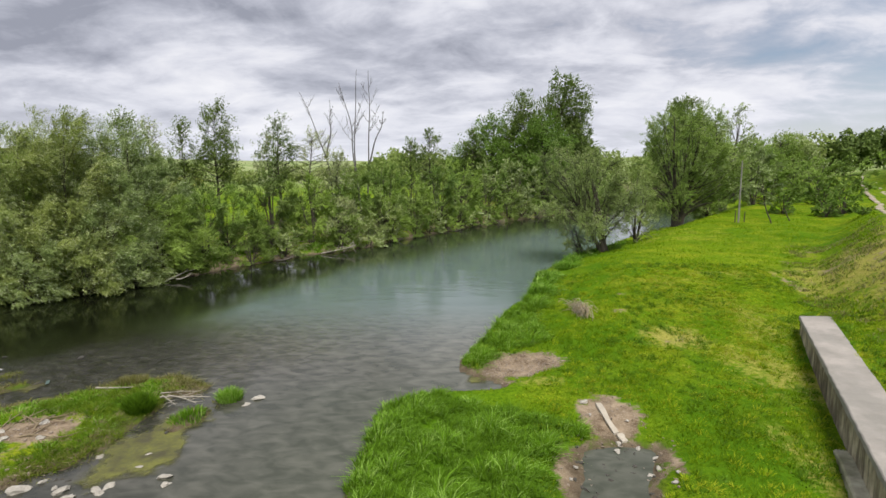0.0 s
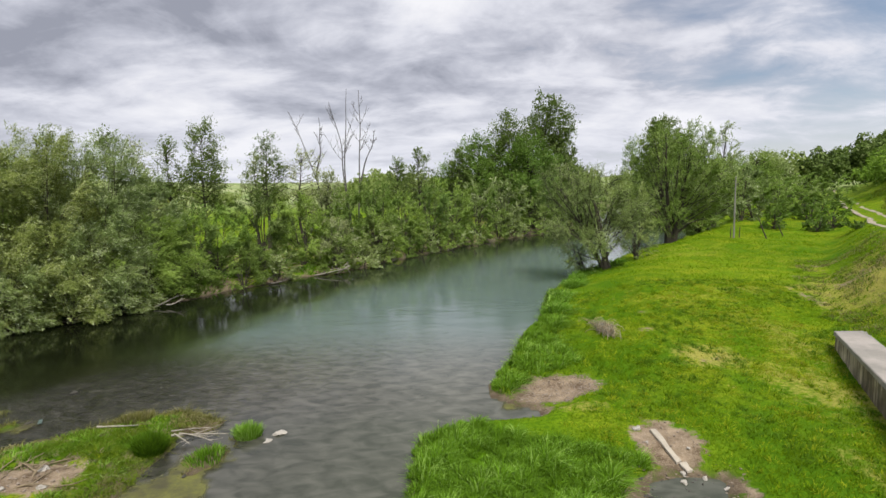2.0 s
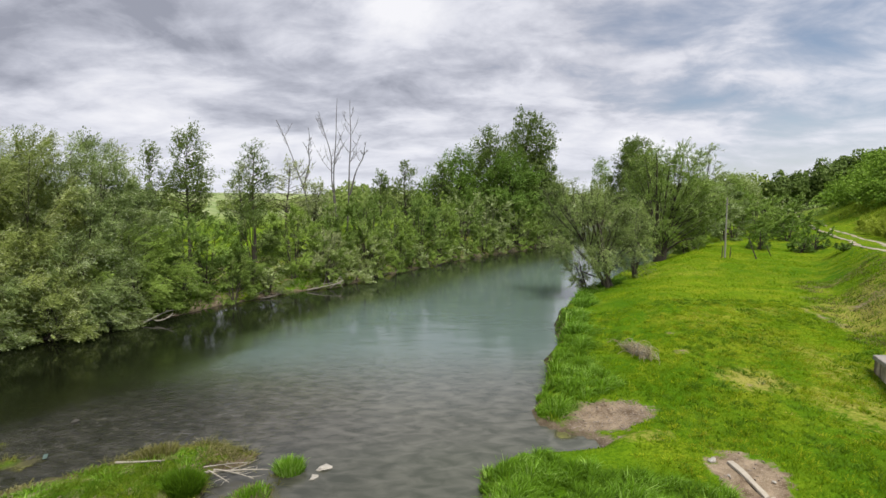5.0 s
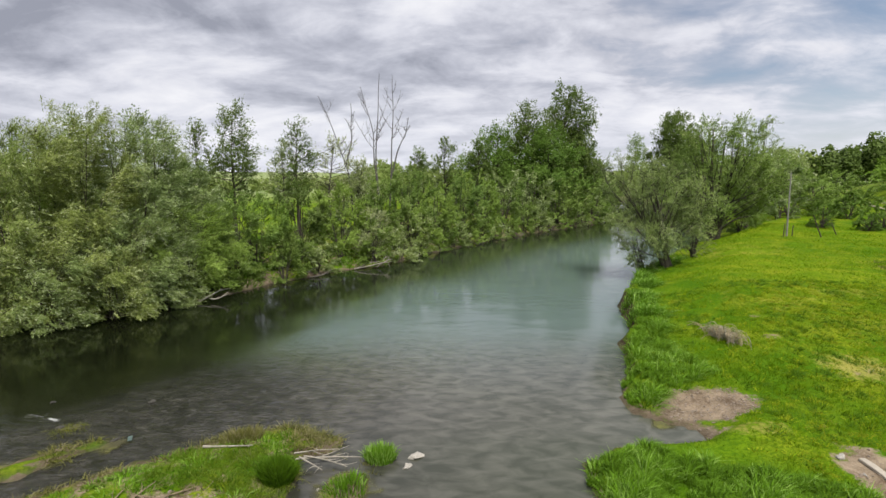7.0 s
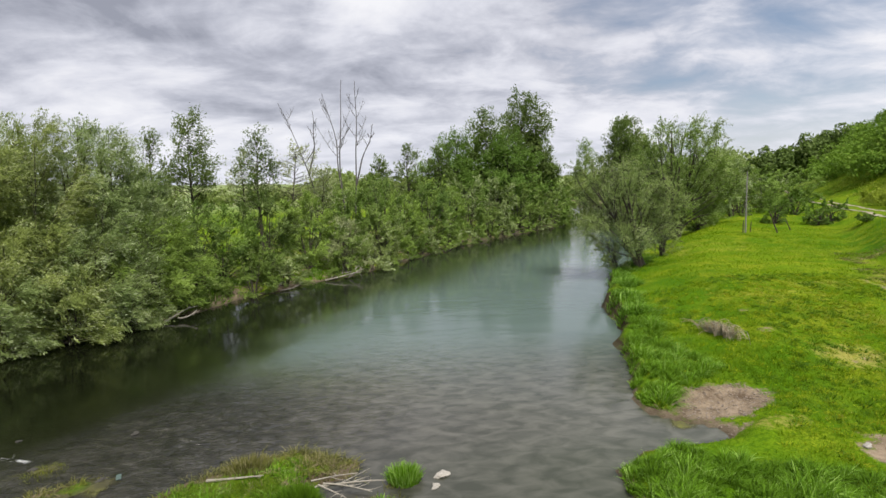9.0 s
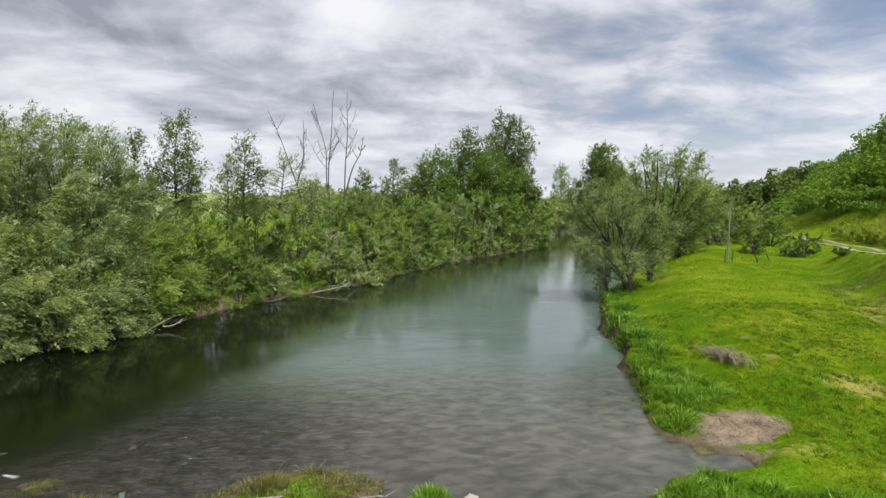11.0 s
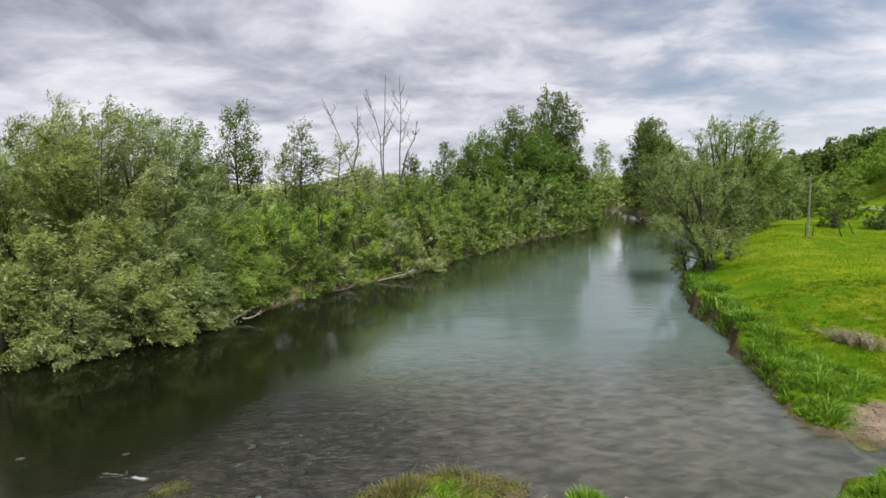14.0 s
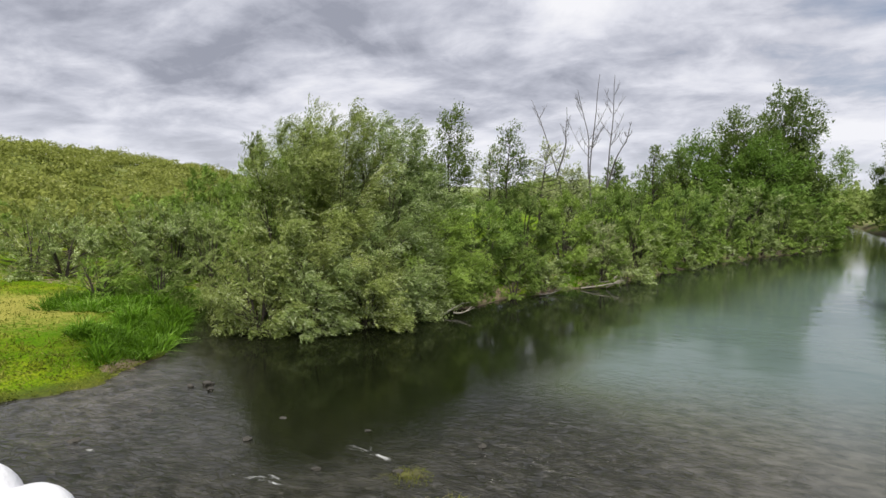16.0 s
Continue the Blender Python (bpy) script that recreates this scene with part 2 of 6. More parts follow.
def water_material():
    k = Mat("river_water")
    riff, foamy, shoal = k.attr("riffle"), k.attr("foam"), k.attr("shoal")
    flow = 62
    swell = k.noise(0.55, 3.0, 0.5, stretch=(0.45, 1.0, 1.0), turn=flow, warp=0.4)
    ripple = k.noise(2.6, 4.0, 0.55, stretch=(0.5, 1.0, 1.0), turn=flow, warp=0.6)
    chop = k.noise(8.0, 3.0, 0.5, stretch=(0.6, 1.0, 1.0), turn=flow)
    still = k.ramp(k.noise(0.13, 3.0, 0.55, stretch=(0.5, 1.0, 1.0), turn=flow, warp=0.8), (0.40, 0.25), (0.62, 1.0))
    calm = k.calc("SUBTRACT", 1.0, k.calc("MULTIPLY", k.attr("calm"), 0.60))
    amount = k.calc("ADD", k.calc("MULTIPLY", still, 0.07), k.calc("MULTIPLY", riff, 0.13))
    amount = k.calc("MULTIPLY", amount, calm)
    wave = k.bump(swell, k.calc("MULTIPLY", calm, 0.10), 0.25)
    wave = k.bump(ripple, amount, k.calc("ADD", 0.12, k.calc("MULTIPLY", riff, 0.14)), wave)
    wave = k.bump(chop, k.calc("MULTIPLY", amount, 0.8), 0.035, wave)
    lap = k.noise(5.2, 3.0, 0.6, stretch=(0.45, 1.0, 1.0), turn=28, warp=1.2)
    wave = k.bump(k.ramp(lap, (0.42, 0.0), (0.60, 1.0)), k.calc("MULTIPLY", k.calc("MULTIPLY", riff, calm), 0.65), 0.06, wave)
    # near black where the thicket's dark reflection is painted into the water
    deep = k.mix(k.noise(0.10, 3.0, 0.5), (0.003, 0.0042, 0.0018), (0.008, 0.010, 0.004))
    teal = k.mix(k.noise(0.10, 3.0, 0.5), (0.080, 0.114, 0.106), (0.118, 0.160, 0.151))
    # olive step: reflected bank trees painted as water colour
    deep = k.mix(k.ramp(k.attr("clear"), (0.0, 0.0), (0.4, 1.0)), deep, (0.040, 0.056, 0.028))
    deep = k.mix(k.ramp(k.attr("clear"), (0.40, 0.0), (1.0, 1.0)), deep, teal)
    grit = k.noise(2.4, 4.0, 0.5, stretch=(0.55, 1.0, 1.0), turn=flow, warp=0.5)
    stones = k.mix(k.ramp(grit, (0.36, 0.0), (0.68, 1.0)), (0.048, 0.044, 0.038), (0.140, 0.130, 0.115))
    tone = k.mix(k.calc("MULTIPLY", shoal, 0.85), deep, stones)
    spray = k.noise(3.2, 6.0, 0.75, stretch=(0.5, 1.0, 1.0), turn=flow, warp=0.8)
    white = k.ramp(k.calc("ADD", spray, k.calc("MULTIPLY", k.calc("SUBTRACT", foamy, 1.0), 0.5)), (0.50, 0.0), (0.64, 0.85))
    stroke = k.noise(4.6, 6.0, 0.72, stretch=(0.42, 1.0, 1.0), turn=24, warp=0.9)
    # pale strokes: foam and sky glints on the ripples, painted into the colour
    crest = k.calc("MULTIPLY", k.ramp(stroke, (0.55, 0.0), (0.68, 0.6)), k.attr("painted_fleck"))
    # dark strokes: dim sides of the ripples, painted into the colour
    painted_trough = k.calc("MULTIPLY", k.ramp(stroke, (0.40, 0.65), (0.52, 0.0)), riff)
    tone = k.mix(painted_trough, tone, (0.012, 0.012, 0.009))
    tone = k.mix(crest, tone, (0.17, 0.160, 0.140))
    tone = k.mix(white, tone, (0.52, 0.53, 0.52))
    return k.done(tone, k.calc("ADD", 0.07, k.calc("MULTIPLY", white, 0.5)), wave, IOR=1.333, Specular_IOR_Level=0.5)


def stone_material(name, a, b, c):
    k = Mat(name)
    n, f = k.noise(3.0, 6.0, 0.6), k.noise(22.0, 5.0, 0.65)
    each = k.node("ShaderNodeObjectInfo").outputs["Random"]
    tone = k.mix(n, a, b)
    tone = k.mix(k.ramp(f, (0.45, 0.0), (0.7, 0.7)), tone, c)
    tone = k.mix(k.calc("MULTIPLY", each, 0.35), tone, a)
    return k.done(tone, 0.85, k.bump(k.calc("ADD", n, f), 0.5, 0.03))


def concrete_material(name, light, dark, streak=0.6):
    k = Mat(name)
    n, f = k.noise(0.8, 6.0, 0.6), k.noise(30.0, 4.0, 0.6)
    runs = k.noise(2.2, 5.0, 0.7, stretch=(1, 1, 0.12))
    tone = k.mix(k.ramp(n, (0.38, 0.0), (0.60, 1.0)), light, dark)
    tone = k.mix(k.calc("MULTIPLY", k.ramp(runs, (0.42, 0.0), (0.60, 1.0)), streak), tone, (dark[0] * 0.35, dark[1] * 0.34, dark[2] * 0.3))
    tone = k.mix(k.ramp(f, (0.5, 0.0), (0.75, 0.3)), tone, dark)
    return k.done(tone, 0.9, k.bump(k.calc("ADD", n, f), 0.4, 0.015))


def algae_material():
    k = Mat("algae_film")
    n, f = k.noise(1.6, 5.0, 0.6), k.noise(14.0, 4.0, 0.65)
    tone = k.mix(k.ramp(n, (0.38, 0.0), (0.62, 1.0)), (0.060, 0.056, 0.022), (0.16, 0.165, 0.030))
    tone = k.mix(k.ramp(f, (0.45, 0.0), (0.65, 0.6)), tone, (0.07, 0.065, 0.03))
    thin = k.calc("ADD", k.attr("rim"), k.calc("MULTIPLY", k.calc("SUBTRACT", k.noise(3.5, 5.0, 0.65), 0.5), 1.6))
    return k.done(tone, 0.55, k.bump(f, 0.4, 0.02), Alpha=k.ramp(thin, (0.15, 0.0), (0.75, 0.85)))


ground_mat, water_mat, algae_mat = ground_material(), water_material(), algae_material()
stone_pale = stone_material("pale_stone", (0.20, 0.185, 0.16), (0.42, 0.39, 0.345), (0.52, 0.49, 0.44))
stone_tan = stone_material("tan_gravel", (0.13, 0.10, 0.075), (0.27, 0.215, 0.165), (0.36, 0.31, 0.255))
stone_dark = stone_material("wet_stone", (0.022, 0.020, 0.016), (0.06, 0.056, 0.045), (0.10, 0.092, 0.08))
concrete_top = concrete_material("weathered_concrete", (0.33, 0.30, 0.275), (0.235, 0.22, 0.20), 0.15)
concrete_side = concrete_material("stained_concrete", (0.56, 0.48, 0.35), (0.16, 0.125, 0.08), 0.9)
concrete_foot = concrete_material("mossy_concrete", (0.42, 0.40, 0.30), (0.16, 0.16, 0.09), 0.35)
concrete_pole = concrete_material("pole_concrete", (0.30, 0.29, 0.27), (0.21, 0.20, 0.185), 0.3)
white_paint = concrete_material("white_paint", (0.82, 0.82, 0.84), (0.70, 0.70, 0.73), 0.05)
dirt = Mat("dirt_track")
_g = dirt.noise(1.1, 6.0, 0.6)
_f = dirt.noise(14.0, 5.0, 0.6)
dirt_mat = dirt.done(dirt.mix(dirt.ramp(_g, (0.36, 0.0), (0.62, 1.0)), (0.20, 0.165, 0.115), (0.38, 0.335, 0.265)), 0.95, dirt.bump(_f, 0.5, 0.03))
plastic = Mat("teal_plastic")
plastic_mat = plastic.done(plastic.mix(plastic.noise(9.0), (0.05, 0.08, 0.072), (0.09, 0.135, 0.12)), 0.4)


# ---- mesh helpers ----
def mesh_from(name, verts, faces, material, attrs=None, smooth=False):
    """A mesh from arrays: verts (n, 3), faces (m, 3 or 4)."""
    verts, faces = np.asarray(verts, np.float32), np.asarray(faces, np.int32)
    me = bpy.data.meshes.new(name)
    k = faces.shape[1]
    me.vertices.add(len(verts))
    me.vertices.foreach_set("co", verts.ravel())
    me.loops.add(faces.size)
    me.loops.foreach_set("vertex_index", faces.ravel())
    me.polygons.add(len(faces))
    me.polygons.foreach_set("loop_start", np.arange(0, faces.size, k, dtype=np.int32))
    me.polygons.foreach_set("loop_total", np.full(len(faces), k, np.int32))
    me.polygons.foreach_set("use_smooth", np.full(len(faces), smooth))
    me.update(calc_edges=True)
    for key, values in (attrs or {}).items():
        a = me.attributes.new(key, "FLOAT", "POINT")
        a.data.foreach_set("value", np.asarray(values, np.float32).ravel())
    me.materials.append(material)
    return me


def holder(name, place, label, category, group="", kind=""):
    ob = new(name)
    ob.empty_display_size = 0.2
    ob.location = place
    return tagged(ob, label, category, group, kind)


def child(name, me, parent, label=""):
    ob = new(name, me)
    ob.parent = parent
    return tagged(ob, label)


def part(name, bm, material, parent, label="", smooth=False):
    me = bpy.data.meshes.new(name)
    for f in bm.faces:
        f.smooth = smooth
    bm.to_mesh(me)
    bm.free()
    me.materials.append(material)
    return child(name, me, parent, label)


def unit(v):
    return v / np.maximum(np.linalg.norm(v, axis=-1, keepdims=True), 1e-9)


def tubes(lines, sides=6):
    """Tapered tubes along polylines: lines of (points, radii). Returns verts, quads."""
    vs, fs, at = [], [], 0
    ang = np.linspace(0, 2 * np.pi, sides, endpoint=False)
    ring = np.stack([np.cos(ang), np.sin(ang)], 1)
    for pts, rad in lines:
        pts, rad = np.asarray(pts, float), np.asarray(rad, float)
        n = len(pts)
        d = unit(np.gradient(pts, axis=0))
        ref = np.where(np.abs(d[:, 2:3]) > 0.9, np.array([[1.0, 0, 0]]), np.array([[0, 0, 1.0]]))
        u = unit(np.cross(d, ref))
        w = np.cross(d, u)
        v = pts[:, None] + rad[:, None, None] * (ring[None, :, :1] * u[:, None] + ring[None, :, 1:] * w[:, None])
        vs.append(v.reshape(-1, 3))
        i = np.arange(n - 1)[:, None] * sides + np.arange(sides)[None]
        j = np.arange(n - 1)[:, None] * sides + (np.arange(sides)[None] + 1) % sides
        fs.append((np.stack([i, j, j + sides, i + sides], -1).reshape(-1, 4)) + at)
        at += n * sides
    return np.concatenate(vs), np.concatenate(fs)


def leaf_tris(centre, axis, normal, length, width):
    """Pointed three-cornered leaves for trees farther off."""
    side = unit(np.cross(normal, axis))
    length, width = length[:, None], width[:, None]
    v = np.stack([centre - axis * length * 0.35 - side * width * 0.55, centre - axis * length * 0.35 + side * width * 0.55, centre + axis * length * 0.65], 1).reshape(-1, 3)
    return v, np.arange(len(v)).reshape(-1, 3)


def bezier(a, b, c, n):
    t = np.linspace(0, 1, n)[:, None]
    return (1 - t) ** 2 * a + 2 * t * (1 - t) * b + t ** 2 * c


def smooth01(v):
    v = np.clip(v, 0, 1)
    return v * v * (3 - 2 * v)


def waves(x, y, seed=0, octaves=5, base=0.03, gain=0.55):
    """Smooth pseudo-noise about -1 to 1 from turned sines."""
    rng = np.random.default_rng(seed)
    total, amp, size, norm = 0, 1.0, base, 0
    for _ in range(octaves):
        for _ in range(3):
            a, p, q = rng.uniform(0, 6.28, 3)
            s = size * rng.uniform(0.7, 1.4)
            u = (x * np.cos(a) + y * np.sin(a)) * s * 6.28 + p
            v = (-x * np.sin(a) + y * np.cos(a)) * s * 5.1 + q
            total = total + amp * np.sin(u + 0.8 * np.sin(v)) / 3
        norm += amp
        amp *= gain
        size *= 2.1
    return total / norm * 1.8


def signed(poly, x, y):
    """Distance to a closed outline, negative inside."""
    p = np.asarray(poly, float)
    q = np.roll(p, -1, 0)
    best = np.full(x.shape, 1e9)
    inside = np.zeros(x.shape, bool)
    for (ax, ay), (bx, by) in zip(p, q):
        ex, ey = bx - ax, by - ay
        t = np.clip(((x - ax) * ex + (y - ay) * ey) / (ex * ex + ey * ey + 1e-12), 0, 1)
        best = np.minimum(best, np.hypot(x - ax - t * ex, y - ay - t * ey))
        cross = ((ay > y) != (by > y)) & (x < ex * (y - ay) / (by - ay + 1e-12) + ax)
        inside ^= cross
    return np.where(inside, -best, best)


# ---- the lie of the land ----
BANK_WEST = [(-52, -60), (-42, -10), (-34, 12), (-31.3, 18.3), (-29.9, 20.6), (-30.5, 24.6), (-32.8, 28.0), (-36.6, 34), (-41, 43), (-39, 44), (-34.4, 35.6),
             (-30.8, 29.4), (-27.0, 29.8), (-24.0, 32.2), (-21.8, 35.6), (-20.3, 38.2), (-18.2, 42.2), (-15.2, 46.8), (-11.6, 49.7), (-8.4, 56.5),
             (-1.2, 69.3), (9.3, 83.5), (17.5, 93.5), (24, 108), (30, 126), (36, 142), (56, 200)]
BANK_EAST = [(66, 200), (50, 160), (46, 140), (41, 122), (38.2, 112), (40.2, 106), (40.2, 96.5), (33, 80), (25, 66), (15, 53), (10.6, 45.6), (7.4, 41.3), (4.0, 33.5), (2.6, 28), (1.2, 24.3),
             (0.1, 21), (-0.1, 19.6), (0.3, 18.6), (1.0, 18.3), (1.7, 17.8), (1.2, 17.2), (0.2, 16.9), (-1.3, 16.9), (-2.4, 16.2), (-2.6, 14.8), (-2.4, 11), (-1.6, 5),
             (0, -5), (3, -20), (10, -60)]
RIVER = BANK_WEST + BANK_EAST
ISLAND = [(-17.8, 13.2), (-15.5, 14.8), (-14.6, 15.8), (-13.3, 17.0), (-12.2, 17.6), (-10.9, 18.2), (-9.6, 17.7), (-8.9, 17.3), (-9.0, 16.7),
          (-9.9, 16.3), (-9.75, 15.3), (-9.8, 14.2), (-9.75, 13.0), (-10.2, 12.0), (-10.9, 11.2), (-12, 10.0), (-13.5, 8.6), (-17, 9.2)]
ISLET = [(-18.6, 14.9), (-17.2, 16.5), (-16.0, 17.5), (-15.6, 17.1), (-16.4, 15.9), (-17.6, 14.6)]
STRIP = [(-8.7, 13.7), (-8.0, 14.1), (-7.7, 15.2), (-8.1, 15.9), (-8.7, 15.0)]
POOL = [(3.5, 13.6), (4.6, 13.9), (5.6, 13.7), (5.2, 12.4), (4.8, 11.2), (4.3, 8), (2.5, 8), (3.0, 11.2)]
ROAD = [(9, -6), (19, 10), (21.6, 20), (24.6, 30), (29.5, 38), (41, 56), (59, 85), (75, 110), (100, 148), (140, 210)]
ROAD_Z = [6.0, 5.2, 4.5, 4.2, 4.0, 3.6, 3.4, 3.6, 4.5, 6.0]
WALL_A, WALL_B = (13.5, 21.6), (7.4, 7.0)


def road_at(y):
    ry = [p[1] for p in ROAD]
    return np.interp(y, ry, [p[0] for p in ROAD]), np.interp(y, ry, ROAD_Z)


def land(x, y):
    """Height of the ground at x, y."""
    x, y = np.asarray(x, float), np.asarray(y, float)
    d = signed(RIVER, x, y)
    rx, rz = road_at(y)
    east = x > np.interp(y, [-60, 15, 45, 66, 98, 190], [-20, -10, -3, 8, 30, 80])
    rough = waves(x, y, 3, 5, 0.045) * 0.12
    # eastern meadow, the step at the retaining wall, the bank of the track, the wooded hill
    plain = np.interp(y, [0, 14, 18, 21, 25, 30, 42, 52, 60, 100, 200], [0.42, 0.45, 0.55, 0.80, 1.32, 1.82, 1.95, 2.30, 2.75, 3.1, 4.0])
    shelf = np.interp(y, [14, 25, 30, 60], [0.55, 0.60, 0.90, 0.95])
    terrace = smooth01((d - np.interp(y, [20, 32], [2.6, 0.8])) / np.interp(y, [20, 32], [3.2, 5.5]))
    plain = np.minimum(plain, shelf) + np.maximum(plain - shelf, 0) * terrace
    ax, ay = WALL_A
    dx, dy = WALL_B[0] - ax, WALL_B[1] - ay
    n = math.hypot(dx, dy)
    right = -((x - ax) * dy - (y - ay) * dx) / n
    behind = 1.5 + 0.10 * np.clip(right - 1, 0, 20)
    step = smooth01((right - 0.3) / 0.5) * smooth01((24.5 - y) / 3.0)
    plain_e = plain + step * np.maximum(behind - plain, 0)
    slope = rz - 0.65 * np.clip(rx - 2.0 - x, 0, 60)
    slope = np.where(x > rx, rz, slope)
    soft = 0.18
    plain_e = np.logaddexp(plain_e / soft, slope / soft) * soft
    hill = 24 * smooth01((x - rx - 4 + 5 * smooth01((y - 65) / 30)) / 38) * smooth01((y + 30) / 70) * smooth01((230 - np.hypot(x, y)) / 90)
    plain_e = plain_e + hill + rough
    # western flat and its hillside
    away = np.maximum(d, 0)
    plain_w = 0.55 + 0.06 * np.clip(away, 0, 12) + 0.8 * smooth01((y - 35) / 60) + rough
    plain_w = plain_w + 13.5 * smooth01((-x - 54 - 0.25 * np.clip(y - 60, -60, 200)) / 90)
    h = np.where(east, plain_e, plain_w)
    far = np.hypot(x, y)
    h = h + 30 * (0.3 + 0.7 * smooth01((x + 100) / 400)) * smooth01((far - 350) / 900) * (0.7 + 0.5 * waves(x, y, 9, 3, 0.0007))
    bank = np.where(east, np.where(y > 22.5, 0.40, 0.85), np.where(y < 28, 3.5, 1.5))
    beach = np.exp(-(((x - 2.2) / 1.8) ** 2 + ((y - 19.3) / 1.2) ** 2))
    bank = bank + 2.0 * beach
    edge = d + 0.25 * waves(x, y, 5, 3, 0.25) * (1 - np.exp(-((x - 0.8) ** 2 + (y - 17.7) ** 2) / 1.5))
    h = 0.06 + (h - 0.06) * smooth01(edge / bank) * (1 - 0.62 * beach)
    bed = -0.12 - 0.9 * smooth01((-d) / 3.5)
    h = np.where(edge < 0, np.minimum(bed, edge * 0.6), h)
    isl = np.minimum(np.minimum(signed(ISLAND, x, y), signed(STRIP, x, y) + 0.1), signed(ISLET, x, y) + 0.1) + 0.15 * waves(x, y, 8, 3, 0.3)
    rise = 0.06 + 0.22 * smooth01(-isl / 1.6) + 0.05 * waves(x, y, 12, 3, 0.5)
    h = np.where(isl < 0, np.maximum(rise, 0.02), h)
    h = np.where((isl >= 0) & (isl < 1.2) & (edge < 0), np.maximum(h, -0.04 - 0.25 * isl), h)
    pool = signed(POOL, x, y) + 0.15 * waves(x, y, 21, 3, 0.4)
    h = np.where(pool < 1.3, np.minimum(h, 0.04 + 0.42 * np.clip(pool, -0.4, 1.3)), h)
    return h


def land1(x, y):
    return float(land(np.array([x]), np.array([y]))[0])


BARE = [(2.3, 19.3, 1.7, 1.1, 1.0), (1.6, 17.7, 0.8, 0.4, 0.8), (4.6, 15.0, 1.05, 1.2, 0.9), (3.0, 12.2, 0.5, 1.5, 0.8), (5.7, 12.9, 0.35, 1.2, 0.7), (-12.4, 13.5, 1.3, 0.9, 1.0),
        (-10.4, 11.5, 1.2, 0.5, 0.7), (8.4, 20.9, 1.0, 0.8, 0.42), (7.6, 26.3, 0.4, 0.3, 0.62), (6.9, 23.8, 0.6, 0.35, 0.5), (-19.5, 40.0, 0.9, 2.6, 1.0),
        (-16.5, 44.6, 0.8, 2.2, 0.8), (20.0, 29.0, 2.4, 1.2, 0.50), (20.6, 25.4, 1.8, 3.4, 0.50), (16.6, 27.6, 0.5, 3.0, 0.5), (19.0, 33.0, 1.0, 0.4, 0.5), (18.6, 23.5, 1.2, 2.2, 0.38), 
        (-30.6, 22.6, 0.7, 1.2, 0.8), (22.6, 36.0, 1.6, 0.6, 0.5), (12.2, 17.2, 0.5, 0.7, 0.45)]
DRY = [(8.5, 21.2, 1.6, 1.3, 0.85), (10.4, 18.0, 1.4, 3.0, 0.5), (19.6, 26.5, 3.6, 6.0, 0.8), (17.2, 22.0, 1.8, 3.0, 0.6), (12.6, 22.0, 1.4, 4.0, 0.5), (23.5, 31.0, 3.0, 2.0, 0.7), (14.0, 29.5, 2.2, 0.9, 0.55), (11.0, 27.0, 4.0, 3.0, 0.3), (-41, 24.5, 6.5, 5.5, 0.75), (17, 45, 6, 4, 0.35),
       (8.9, 12.0, 0.8, 3.0, 0.55), (11.2, 17.4, 1.0, 3.0, 0.6), (2.5, 17.2, 1.5, 0.6, 0.6), (24, 36, 5, 4, 0.35), (-33.5, 19.0, 2.5, 1.5, 0.4), (7.9, 29.8, 3, 1, 0.3)]


# second entry: ground darkened under bank grass, painted shade between its clumps
LUSH_AND_SHADED = [(7.4, 13.2, 2.4, 3.6, 0.95), (0.2, 11.5, 3.2, 5.2, 1.0), (4.6, 20.6, 2.2, 2.4, 0.7), (3.4, 23.4, 1.6, 3.2, 0.7), (6.2, 17.6, 1.6, 1.6, 0.6), (-34.5, 25, 3.0, 3.5, 0.8), (6.4, 31, 2, 4, 0.4)]


def spots(table, x, y):
    total = np.zeros(x.shape)
    for cx, cy, sx, sy, s in table:
        total = np.maximum(total, s * np.exp(-0.9 * (((x - cx) / sx) ** 2 + ((y - cy) / sy) ** 2) ** 1.5))
    return total


def spread_lines(lo, hi, step, far_lo, far_hi, grow=1.14):
    line = list(np.arange(lo, hi + step / 2, step))
    s = step
    while line[-1] < far_hi:
        s *= grow
        line.append(line[-1] + s)
    s = step
    while line[0] > far_lo:
        s *= grow
        line.insert(0, line[0] - s)
    return np.array(line)


